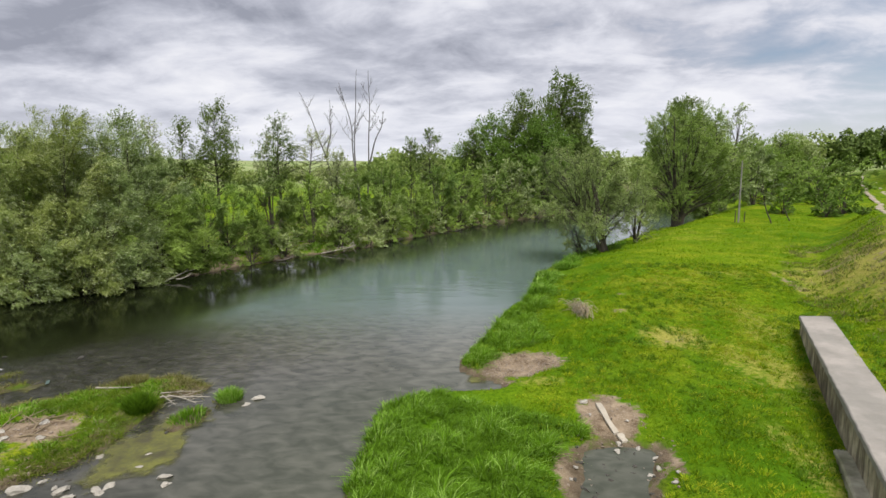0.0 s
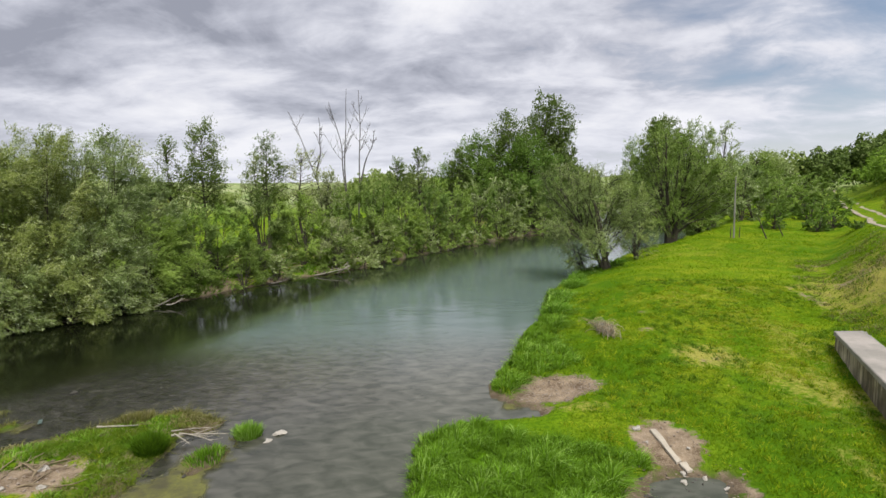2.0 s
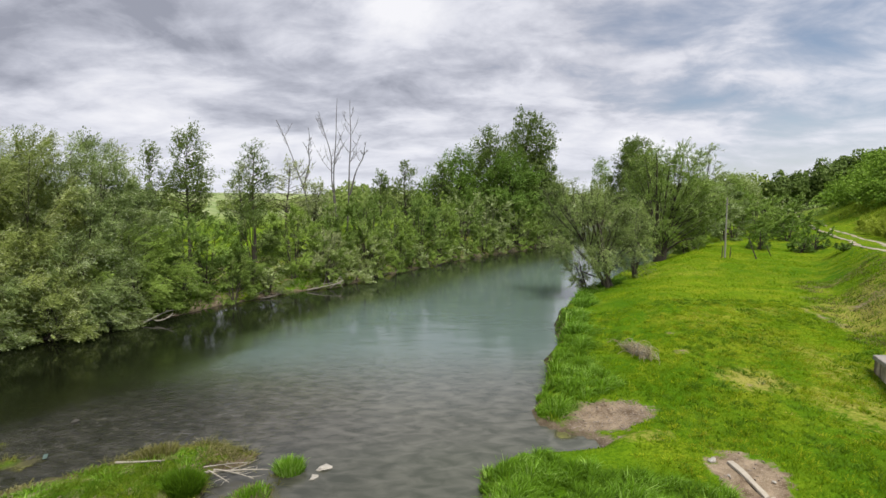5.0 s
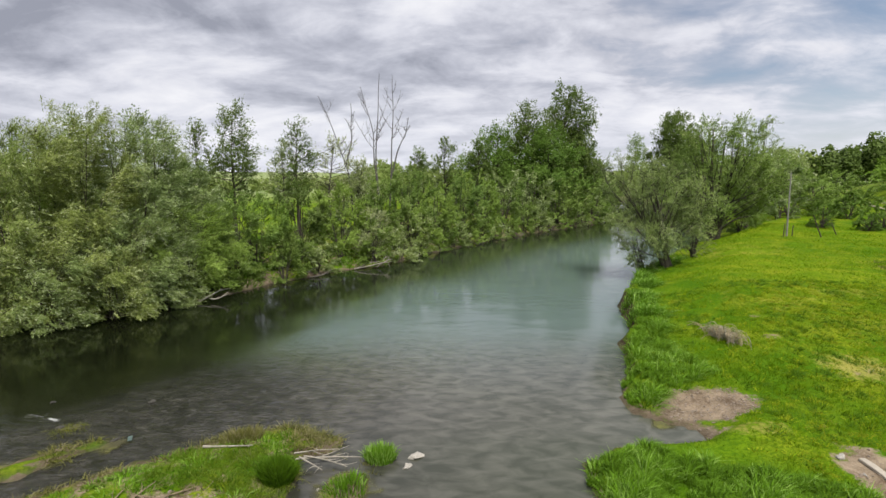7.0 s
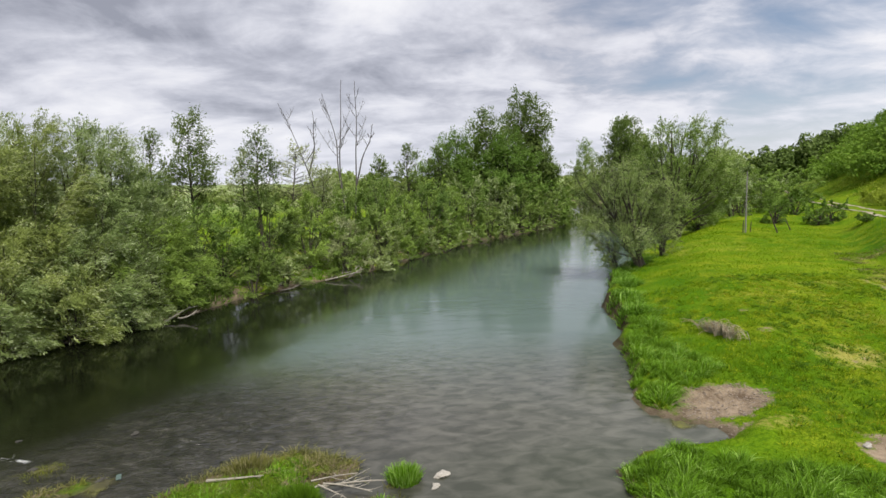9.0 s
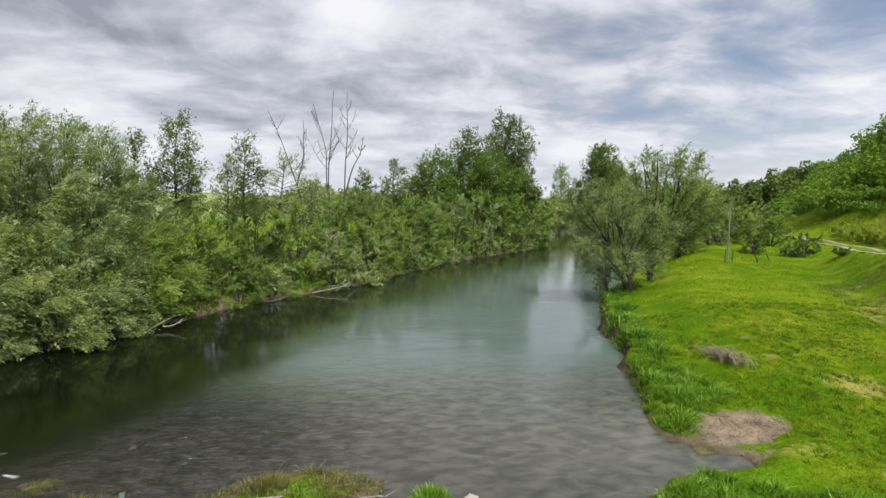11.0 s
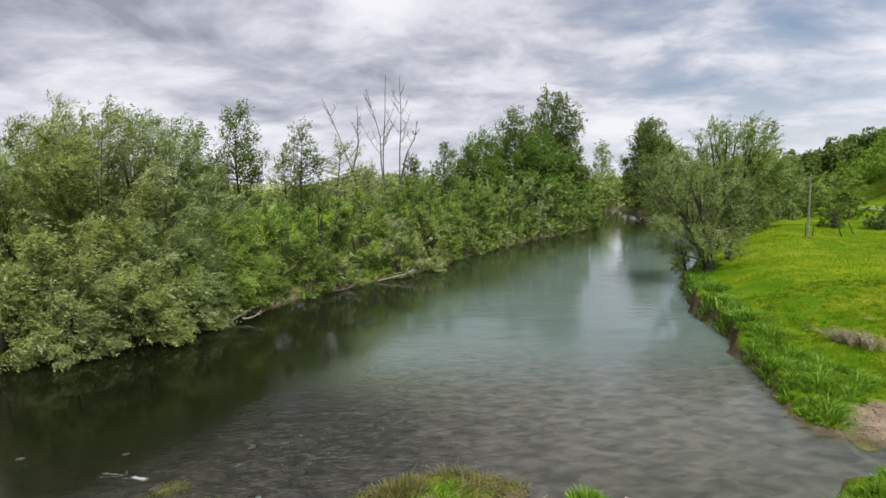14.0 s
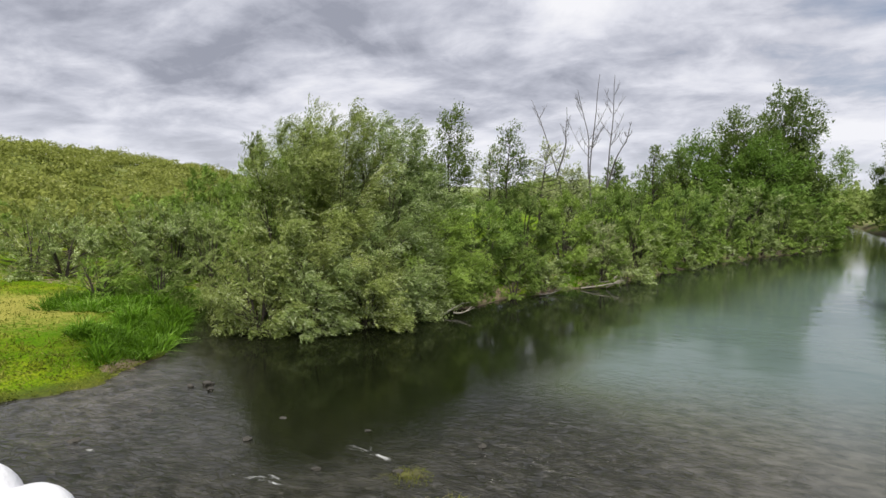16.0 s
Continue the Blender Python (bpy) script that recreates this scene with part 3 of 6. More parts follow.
def build_ground():
    gx = spread_lines(-33, 22, 0.26, -2600, 2600)
    gy = spread_lines(6, 47, 0.26, -1500, 3200)
    x, y = np.meshgrid(gx, gy)
    z = land(x, y)
    d = signed(RIVER, x, y)
    slope = np.hypot(*np.gradient(z, gy, gx))
    bare = np.maximum(spots(BARE, x, y), np.where((z > 0.05) & (d < 3), 0.5 * smooth01((slope - 0.75) / 0.9), 0))
    bare = np.maximum(bare, np.where((z < 0.10) & ~((x < -25) & (y < 29)), 0.62, 0))
    # ground under the western trees browned: leaf litter, also standing in for shade
    west = (x < np.interp(y, [-60, 15, 45, 66, 98, 190], [-20, -10, -3, 8, 30, 80])) & (y > 31)
    bare = np.maximum(bare, np.where(west & (d > 0) & (d < 16), 0.43, 0))
    isl = signed(ISLAND, x, y)
    bare = np.maximum(bare, np.where(isl < 0, 0.40, 0))
    dry = np.maximum(spots(DRY, x, y), np.where(isl < 0.3, 0.45 * smooth01((isl + 1.2) / 1.2), 0))
    # grows with distance and drives the painted haze tint
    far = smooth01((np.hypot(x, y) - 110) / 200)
    nx, ny = len(gx), len(gy)
    i = (np.arange(ny - 1)[:, None] * nx + np.arange(nx - 1)[None]).ravel()
    faces = np.stack([i, i + 1, i + nx + 1, i + nx], 1)
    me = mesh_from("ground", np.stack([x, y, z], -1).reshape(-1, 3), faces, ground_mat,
                   {"bare": bare, "dry": dry, "field": far, "lush": spots(LUSH_AND_SHADED, x, y), "scrub": np.maximum(smooth01((-x - 58 - 0.25 * np.clip(y - 60, -60, 200)) / 12), smooth01((x - road_at(y)[0] - 14) / 12)) * (y > -20), "bed": smooth01(-z / 0.08), "wet": smooth01((0.17 - z) / 0.12), "cut": np.where((d < 1.2) & (x > 0) & (y > 20.5), smooth01((slope - 0.7) / 0.6), 0)}, True)
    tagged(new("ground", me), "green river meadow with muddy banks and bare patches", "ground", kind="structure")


def build_water():
    gx = spread_lines(-33, 3, 0.3, -70, 110, 1.12)
    gy = spread_lines(9, 30, 0.3, -70, 215, 1.12)
    x, y = np.meshgrid(gx, gy)
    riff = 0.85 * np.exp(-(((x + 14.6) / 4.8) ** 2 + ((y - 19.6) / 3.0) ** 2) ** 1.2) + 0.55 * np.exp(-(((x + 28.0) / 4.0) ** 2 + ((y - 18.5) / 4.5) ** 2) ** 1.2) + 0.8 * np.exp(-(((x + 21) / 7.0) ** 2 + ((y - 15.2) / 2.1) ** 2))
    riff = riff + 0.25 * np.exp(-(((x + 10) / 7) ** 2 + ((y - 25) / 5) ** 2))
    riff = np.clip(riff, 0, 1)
    foam = spots([(-20.8, 16.9, 1.2, 0.45, 1.0), (-18.6, 18.8, 1.1, 0.4, 0.95), (-25.9, 16.7, 0.8, 0.4, 1.0), (-26.3, 21.2, 0.7, 0.5, 0.8), (-19.3, 19.1, 1.6, 0.5, 0.9),
                  (-23.4, 16.6, 1.0, 0.4, 0.6), (-17.0, 21.1, 0.4, 0.2, 1.0), (-27.0, 18.0, 1.5, 0.5, 0.5)], x, y)
    isl = np.minimum(np.minimum(signed(ISLAND, x, y), signed(STRIP, x, y)), signed(ISLET, x, y))
    shoal = np.maximum(0.8 * smooth01(1 - isl / 3.0), riff)
    shoal = np.maximum(shoal * 0.6, 0.75 * smooth01((31 - y) / 9) * smooth01((x + 17) / 8))
    west = np.full(x.shape, 1e9)
    for (px, py), (qx, qy) in zip(BANK_WEST[11:], BANK_WEST[12:]):
        t = np.clip(((x - px) * (qx - px) + (y - py) * (qy - py)) / ((qx - px) ** 2 + (qy - py) ** 2), 0, 1)
        west = np.minimum(west, np.hypot(x - px - t * (qx - px), y - py - t * (qy - py)))
    up = smooth01((y - 31) / 5) * smooth01((110 - y) / 60)
    # clear drops by the far bank, leaving the painted olive tree reflection
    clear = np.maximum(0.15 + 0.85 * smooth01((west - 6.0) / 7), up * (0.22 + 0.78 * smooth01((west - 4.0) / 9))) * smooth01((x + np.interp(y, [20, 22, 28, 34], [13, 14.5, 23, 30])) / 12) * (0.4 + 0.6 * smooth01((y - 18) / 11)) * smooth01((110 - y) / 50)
    shoal = shoal * (0.25 + 0.75 * smooth01((y - 12.5) / 7))
    # the reach below the thicket: fewer ripples, its colour darkened to paint the trees' reflection
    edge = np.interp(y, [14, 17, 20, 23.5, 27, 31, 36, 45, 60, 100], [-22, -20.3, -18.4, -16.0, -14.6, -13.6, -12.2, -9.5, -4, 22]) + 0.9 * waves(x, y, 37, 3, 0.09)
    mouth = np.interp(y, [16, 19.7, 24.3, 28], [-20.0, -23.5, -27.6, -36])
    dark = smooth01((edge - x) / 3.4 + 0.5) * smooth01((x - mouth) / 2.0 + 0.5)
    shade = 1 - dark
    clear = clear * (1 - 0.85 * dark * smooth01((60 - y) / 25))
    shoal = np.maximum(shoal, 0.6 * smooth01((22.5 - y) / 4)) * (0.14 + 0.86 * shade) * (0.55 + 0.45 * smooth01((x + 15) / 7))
    creek = np.exp(-((((x + 29.5) * 0.8 + (y - 20.5) * 0.6) / 3.0) ** 2 + ((-(x + 29.5) * 0.6 + (y - 20.5) * 0.8) / 6.0) ** 2))
    shoal = np.maximum(shoal, 0.9 * creek)
    crest = np.sin((x * 0.55 + y * 0.85) * 3.1 + 2.2 * waves(x, y, 31, 3, 0.12)) * waves(x, y, 33, 3, 0.22)
    z = riff * (0.15 + 0.85 * shade) * (0.034 * crest + 0.02 * waves(x, y, 35, 3, 0.6)) * smooth01((x + 33) / 2)
    nx, ny = len(gx), len(gy)
    i = (np.arange(ny - 1)[:, None] * nx + np.arange(nx - 1)[None]).ravel()
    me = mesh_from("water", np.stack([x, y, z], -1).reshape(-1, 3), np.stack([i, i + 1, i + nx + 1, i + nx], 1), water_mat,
                   {"riffle": riff, "foam": foam, "shoal": shoal, "clear": clear, "calm": dark, "painted_fleck": riff * (0.08 + 0.62 * shade)}, True)
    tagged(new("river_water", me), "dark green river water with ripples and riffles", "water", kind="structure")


build_ground()
build_water()


def build_road():
    """The dirt track: two bare ruts draped on the ground."""
    ys = np.arange(-2, 150, 0.3)
    xs, _ = road_at(ys)
    d = unit(np.stack([np.gradient(xs), np.gradient(ys)], 1))
    road = holder("dirt_track", (0, 0, 0), "pale dirt track with two worn ruts in grass", "track", kind="structure")
    for k, off in enumerate((-1.0, 0.9)):
        cols = []
        for j, w in enumerate((-0.5, -0.25, 0.0, 0.25, 0.5)):
            wig = 0.22 * waves(xs, ys, 41 + k, 3, 0.08) + 0.16 * (j in (0, 4)) * waves(xs, ys, 51 + k * 5 + j, 4, 0.6) + off
            wide = w * (0.45 + 0.9 * smooth01((40 - ys) / 14) + 0.9 * smooth01((35 - ys) / 8))
            px, py = xs - d[:, 1] * (-(wide + wig)), ys + d[:, 0] * (-(wide + wig))
            cols.append(np.stack([px, py, land(px, py) + (0.05 if j in (1, 2, 3) else 0.0)], 1))
        v = np.stack(cols, 1).reshape(-1, 3)
        i = (np.arange(len(ys) - 1)[:, None] * 5 + np.arange(4)[None]).ravel()
        child("rut", mesh_from("rut", v, np.stack([i, i + 1, i + 6, i + 5], 1), dirt_mat, smooth=True), road)


build_road()


# ---- trees ----
WIND = np.array([0.8, 0.15, 0.05])


def tubes_many(path, radius, sides=3):
    """Tapered tubes along many polylines of equal length: path (n, k, 3), radius (n, k)."""
    n, k = radius.shape
    d = unit(np.gradient(path, axis=1))
    ref = np.where(np.abs(d[..., 2:3]) > 0.9, np.array([1.0, 0, 0]), np.array([0, 0, 1.0]))
    u = unit(np.cross(d, ref))
    w = np.cross(d, u)
    ang = np.linspace(0, 2 * np.pi, sides, endpoint=False)
    v = path[:, :, None] + radius[:, :, None, None] * (np.cos(ang)[:, None] * u[:, :, None] + np.sin(ang)[:, None] * w[:, :, None])
    a = (np.arange(n)[:, None, None] * k + np.arange(k - 1)[None, :, None]) * sides
    i, j = np.arange(sides), (np.arange(sides) + 1) % sides
    f = np.stack([a + i, a + j, a + j + sides, a + i + sides], -1)
    return v.reshape(-1, 3), f.reshape(-1, 4)


def curve_points(a, b, c, t):
    """One point on each of many quadratic curves: a, b, c (n, 3), t (n,)."""
    t = t[:, None]
    return (1 - t) ** 2 * a + 2 * t * (1 - t) * b + t ** 2 * c


def curve_lines(a, b, c, t):
    """Polylines along many quadratic curves, all at the same steps t (k,)."""
    return np.stack([curve_points(a, b, c, np.full(len(a), q)) for q in t], 1)


def outline(form, s):
    """Relative radius of a crown at the height s, 0 at its foot and 1 at its top."""
    if form == "dome":
        return np.sqrt(np.clip(1 - ((s - 0.42) / 0.62) ** 2, 0.02, 1))
    if form == "cone":
        return (0.50 + 0.50 * smooth01(s / 0.35)) * np.clip(1 - s, 0.015, 1) ** 0.45
    return (0.60 + 0.40 * smooth01(s / 0.25)) * np.sqrt(np.clip(1 - s ** 2.6, 0.02, 1))


def build_tree(name, label, category, x, y, top, spread, seed, material, form="dome", base=0.1, stems=1, limbs=54, dens=2.8, aspect=0.36, leaf=0.0033,
               spray=1.0, per=30, lean=(0, 0), rise=0.22, droop=0.15, wind=0.5, trunk_r=0.16, group="", wood=None, twigs=0.25, fluff=0.10, hollow=0.35, lumps=0.2, pad=0.4):
    """A tree or shrub: tapered stems, limbs that reach for a lumpy outline, twigs along the limbs and leaves ranked along the twigs.
    top: height of the crown's top above the water."""
    rng = np.random.default_rng(seed)
    wood = wood or bark
    z0 = max(land1(x, y), 0.0) - 0.08
    h = top - z0
    far = math.hypot(x + 6, y - 2)
    size = leaf * min(max(far, 30.0), 120.0)
    tree = holder(name, (x, y, z0), label, category, group)
    lean = np.array([lean[0], lean[1], 0.0])
    # stems
    stem_t = np.linspace(0, 1, 10)
    turn = rng.uniform(0, 6.28)
    spines, radii = [], []
    for k in range(stems):
        a = turn + 6.28 * k / stems + rng.normal(0, 0.35)
        q = 0 if stems == 1 else spread * rng.uniform(0.25, 0.60)
        e = np.array([q * math.cos(a), q * math.sin(a), h * rng.uniform(0.78, 0.95)]) + lean * 0.9
        foot = np.array([0.0, 0.0, 0.0]) if stems == 1 else np.array([math.cos(a), math.sin(a), 0]) * 0.06 * spread
        knee = foot * 0.55 + e * 0.45 + rng.normal(0, 0.03 * h, 3) * (1, 1, 0) - (e - foot) * (0.12, 0.12, 0) * (stems > 1)
        wig = np.stack([np.sin(stem_t * 8 + seed), np.sin(stem_t * 6 + 2 * seed), 0 * stem_t], 1) * 0.012 * h * stem_t[:, None]
        spines.append(bezier(foot, knee, e, 10) + wig)
        radii.append(trunk_r * (1 if stems == 1 else rng.uniform(0.6, 1.0)) * (1.12 - 1.02 * stem_t) * (1 + 0.45 * np.exp(-stem_t * 12)))
    spine, rad = np.array(spines), np.array(radii)
    # limbs
    n = limbs
    s = np.clip((np.arange(n) + rng.uniform(0, 1, n)) / n, 0.01, 0.995)
    a = np.arange(n) * 2.4 + turn + rng.normal(0, 0.45, n)
    lump = 1 + lumps * np.sin(2 * a + turn + 4 * s) + 0.8 * lumps * np.sin(3 * a - 2 * turn - 7 * s) + rng.normal(0, 0.07, n)
    out = spread * outline(form, s) * lump * np.where(rng.random(n) < hollow, rng.uniform(0.3, 0.75, n), rng.uniform(0.82, 1.0, n))
    high = base + (1 - base) * s
    end = np.stack([out * np.cos(a), out * np.sin(a), high * h], 1) + lean * high[:, None] + WIND * (wind * 0.05 * h * high)[:, None]
    want = np.maximum(high * 0.35, high - rise * rng.uniform(0.6, 1.5, n)) if stems > 1 else np.clip(high - rise * rng.uniform(0.6, 1.5, n), 0.3 * high, 0.86)
    slot = np.clip(want * h / spine[:, -1:, 2] * 9, 0, 8.8)
    at = slot.astype(int)
    part_way = (slot - at)[..., None]
    who = np.arange(stems)[:, None]
    foot_of = spine[who, at] * (1 - part_way) + spine[who, at + 1] * part_way
    own = np.linalg.norm(foot_of - end[None], axis=2).argmin(0)
    pick = np.arange(n)
    start, r0 = foot_of[own, pick], rad[own, at[own, pick]] * (0.42 if stems == 1 else 0.32)
    reach = np.linalg.norm(end - start, axis=1, keepdims=True)
    bend = start * 0.5 + end * 0.5 + np.array([0, 0, 1.0]) * reach * rng.uniform(-0.06, 0.20, (n, 1)) + rng.normal(0, 0.11, (n, 3)) * reach
    v, f = tubes_many(spine, rad, 7)
    v2, f2 = tubes_many(curve_lines(start, bend, end, np.linspace(0, 1, 5)), r0[:, None] * np.linspace(1, 0.2, 5)[None] + 0.008, 3)
    child("trunk", mesh_from("trunk", np.concatenate([v, v2]), np.concatenate([f, f2 + len(v)]), wood, smooth=True), tree)
    # twigs
    leaves = int(dens * 2 * spread * h * (1 - base) * 2 / (size * size * aspect))
    m = max(n * 2, leaves // per)
    weight = reach[:, 0] * (0.5 + out / spread)
    lb = rng.choice(n, m, p=weight / weight.sum())
    fr = 1.02 - pad * rng.random(m) ** 1.4
    org = curve_points(start[lb], bend[lb], end[lb], fr)
    along = unit(end[lb] - bend[lb])
    outward = unit(org - np.array([0, 0, 0.35 * h]) - lean * 0.5)
    blow = unit(along * 0.30 + outward * 0.45 + WIND * wind * 0.85 + np.array([0, 0, 0.12 - droop]) + rng.normal(0, 0.55, (m, 3)))
    ln = spray * rng.uniform(0.5, 1.4, m) * (1.25 - 0.5 * fr)
    tip = org + blow * ln[:, None] + (WIND * wind * 0.35 - np.array([0, 0, droop])) * ln[:, None] * 0.6
    mid = org + blow * (ln * 0.55)[:, None]
    low = np.maximum(0.3 - tip[:, 2], 0) * 0.9
    tip[:, 2] += low
    pick = rng.random(m) < twigs
    if pick.any():
        v, f = tubes_many(curve_lines(org[pick], mid[pick], tip[pick], np.array([0, 0.5, 0.95])), np.array([[0.020, 0.013, 0.006]]) * (0.55 + 2 * trunk_r) * np.ones((pick.sum(), 1)), 3)
        tagged(child("branchwork", mesh_from("branchwork", v, f, wood, smooth=True), tree), kind="stuff")
    # leaves
    which = np.repeat(np.arange(m), per)
    g = rng.random(len(which)) ** 0.8 * 0.95 + 0.08
    c = curve_points(org[which], mid[which], tip[which], g)
    c = c + rng.normal(0, 1, c.shape) * (fluff * ln[which] * (1.25 - 0.75 * g))[:, None]
    c[:, 2] = np.maximum(c[:, 2], 0.1 + 0.3 * rng.random(len(c)))
    axis = unit(blow[which] * 0.9 + WIND * wind * 0.7 - np.array([0, 0, droop]) * g[:, None] + rng.normal(0, 0.42, c.shape))
    normal = unit(np.array([0, 0, 0.6]) + outward[which] * 0.9 + rng.normal(0, 0.45, c.shape))
    long = size * rng.uniform(0.55, 1.4, len(c))
    v, f = leaf_tris(c, axis, normal, long, long * aspect)
    tone = (0.6 * rng.random(n)[lb] + 0.4 * rng.random(m))[which]
    child("crown", mesh_from("crown", v, f, material, {"tone": np.repeat(tone, 3)}), tree)
    return tree


def bare_tree(name, label, x, y, z0, stems, seed, r=0.09):
    """A dead standing tree; each stem: (points from the foot up as offsets, number of side branches)."""
    rng = np.random.default_rng(seed)
    tree = holder(name, (x, y, z0), label, "tree", "dead trees on the far bank")
    for pts, forks in stems:
        pts = np.array(pts, float)
        t = np.linspace(0, 1, 16)
        knots = np.linspace(0, 1, len(pts))
        spine = np.stack([np.interp(t, knots, pts[:, i]) for i in range(3)], 1)
        spine[1:-1] = (spine[:-2] + 2 * spine[1:-1] + spine[2:]) / 4
        spine[:, :2] += np.stack([np.sin(t * 13 + seed), np.cos(t * 11 + seed)], 1) * 0.07 * t[:, None]
        lines, fine = [(spine, r * (1.0 - 0.9 * t) + 0.014)], []
        tall = spine[-1, 2] - spine[0, 2]
        for k in range(forks):
            i = int(rng.uniform(0.5, 0.96) * 15)
            s0 = spine[i]
            ln = tall * rng.uniform(0.08, 0.20) * (1.5 - i / 15)
            side = rng.choice([-1, 1]) * rng.uniform(0.25, 0.7)
            e = s0 + np.array([side, rng.normal(0, 0.3), 0.95]) * ln
            path = bezier(s0, s0 + np.array([side * 0.8, 0, 0.35]) * ln * 0.6, e, 8)
            lines.append((path, np.linspace(0.032, 0.010, 8)))
            for _ in range(6):
                q = path[rng.integers(2, 7)]
                e2 = q + np.array([rng.normal(0, 0.4), rng.normal(0, 0.3), rng.uniform(0.5, 1.0)]) * ln * 0.4
                fine.append((bezier(q, (q + e2) / 2 + rng.normal(0, 0.05, 3), e2, 4), np.linspace(0.014, 0.006, 4)))
        v, f = tubes(lines, 6)
        v2, f2 = tubes(fine, 6)
        child("stem", mesh_from("stem", np.concatenate([v, v2]), np.concatenate([f, f2 + len(v)]), bark_dead, smooth=True), tree)
    return tree


# ---- the far (west) bank ----
def willow_shrub(x, y, top, spread, seed, material=None, label="", **kw):
    opts = dict(base=0.03, stems=5, limbs=36, spray=0.95, wind=0.45, trunk_r=0.08, rise=0.30, twigs=0.12)
    opts.update(kw)
    return build_tree("willow_shrub", label or "dense many-stemmed willow shrub leaning over the river bank", "shrub", x, y, top, spread, seed,
                      material or leaf_willow, group="willows along the river", **opts)


def alder(x, y, top, spread, seed, material=None, label="", **kw):
    spread = spread * 1.2
    opts = dict(form="cone", base=0.36, limbs=64, dens=1.5, aspect=0.62, leaf=0.0031, spray=1.1, per=22, droop=0.05, wind=0.2, trunk_r=0.17, rise=0.035, twigs=0.5, fluff=0.24, hollow=0.2, lumps=0.2, pad=0.75)
    opts.update(kw)
    return build_tree("alder_tree", label or "slender alder with an airy crown and dark trunk", "tree", x, y, top, spread, seed,
                      material or leaf_dark, group="alders behind the river bank", **opts)


# the big willow thicket at the creek mouth
THICKET = dict(spray=1.15, wind=0.85, droop=0.25, limbs=52, dens=2.9, aspect=0.30, pad=0.55)
for k, (x, y, top, sp, m) in enumerate([(-30.6, 33.0, 8.8, 2.8, leaf_green), (-29.2, 31.8, 10.2, 3.4, leaf_olive), (-27.9, 34.0, 11.6, 3.5, leaf_olive), (-25.6, 36.4, 11.2, 3.1, leaf_willow),
                                        (-27.4, 30.6, 5.8, 2.9, leaf_olive), (-24.6, 33.4, 5.4, 2.8, leaf_willow), (-22.6, 36.6, 5.8, 2.5, leaf_green), (-30.4, 36.0, 11.0, 3.3, leaf_willow),
                                        (-33.0, 39.0, 9.5, 3.2, leaf_green)]):
    willow_shrub(x, y, top, sp, 1 + k, m, **THICKET)
willow_shrub(-23.8, 38.6, 8.6, 2.7, 97, leaf_willow, wind=0.6)
willow_shrub(-21.6, 41.0, 6.4, 2.3, 98, leaf_soft)
willow_shrub(-26.6, 40.2, 10.0, 2.9, 99, leaf_willow, wind=0.6)
# trees and shrubs behind and beyond it
alder(-25.6, 52.0, 14.3, 2.9, 11)
alder(-28.4, 50.6, 12.8, 1.6, 12, dens=0.8)
alder(-21.4, 57.2, 13.5, 2.0, 13, dens=1.2)
alder(-17.8, 58.0, 12.0, 2.4, 14, leaf_silver, "thin silvery alder with sky showing through", dens=0.75)
alder(-23.4, 59.5, 11.6, 2.0, 15, leaf_silver, "thin silvery alder with sky showing through", dens=0.75)
alder(-15.4, 59.2, 9.6, 1.6, 113, leaf_silver, "thin silvery alder with sky showing through", dens=0.7)
alder(-31.0, 46.0, 13.0, 2.1, 16, leaf_willow, dens=0.8)
alder(-28.2, 45.4, 11.6, 1.7, 10, leaf_silver, "thin silvery alder with sky showing through", dens=0.6)
alder(-34.5, 44.0, 12.6, 2.4, 9, leaf_willow, dens=0.9)
alder(-6.6, 75.0, 12.8, 2.1, 36, dens=1.0, base=0.42)
alder(-10.9, 86.0, 12.3, 2.0, 37, dens=1.4, base=0.3)
alder(-1.2, 97, 14.4, 2.6, 38, dens=1.2)
for k, (x, y, top, sp, m) in enumerate([(-20.6, 43.0, 6.2, 2.4, leaf_green), (-18.4, 46.8, 7.0, 2.6, leaf_dark), (-15.7, 49.8, 7.0, 2.5, leaf_green), (-13.1, 50.8, 4.8, 2.0, leaf_silver),
                                        (-13.2, 55.6, 7.6, 2.6, leaf_soft), (-10.0, 57.6, 8.4, 2.6, leaf_soft), (-9.6, 55.6, 4.4, 1.9, leaf_willow), (-7.6, 62.4, 7.0, 2.5, leaf_green),
                                        (-4.6, 66.0, 7.9, 2.9, leaf_soft), (-2.2, 70.6, 7.2, 2.8, leaf_green), (1.2, 75.4, 7.8, 3.2, leaf_soft), (5.2, 81.2, 8.3, 3.5, leaf_willow),
                                        (10.6, 86.6, 7.8, 3.5, leaf_soft), (15.6, 92.0, 6.4, 3.3, leaf_soft), (19.6, 100.5, 7.6, 4.0, leaf_green)]):
    willow_shrub(x, y, top, sp, 17 + k, m, wind=0.35, label="rounded feathery willow bush on the far bank", hollow=0.25)
for k, (x, y, top, sp) in enumerate([(-16, 62, 6.0, 2.8), (-12, 68, 7.2, 3.0), (-8, 77, 7.6, 3.4), (-3, 82, 8.8, 3.8), (3, 90, 9.0, 4.0), (-21, 63, 4.6, 2.6), (-30, 48, 5.4, 2.6), (-41.5, 47.5, 11.0, 3.2),
                                     (-36.8, 45.5, 10.6, 2.8), (-44.0, 43.0, 8.6, 2.6)]):
    willow_shrub(x, y, top, sp, 60 + k, leaf_green if k % 2 else leaf_willow)
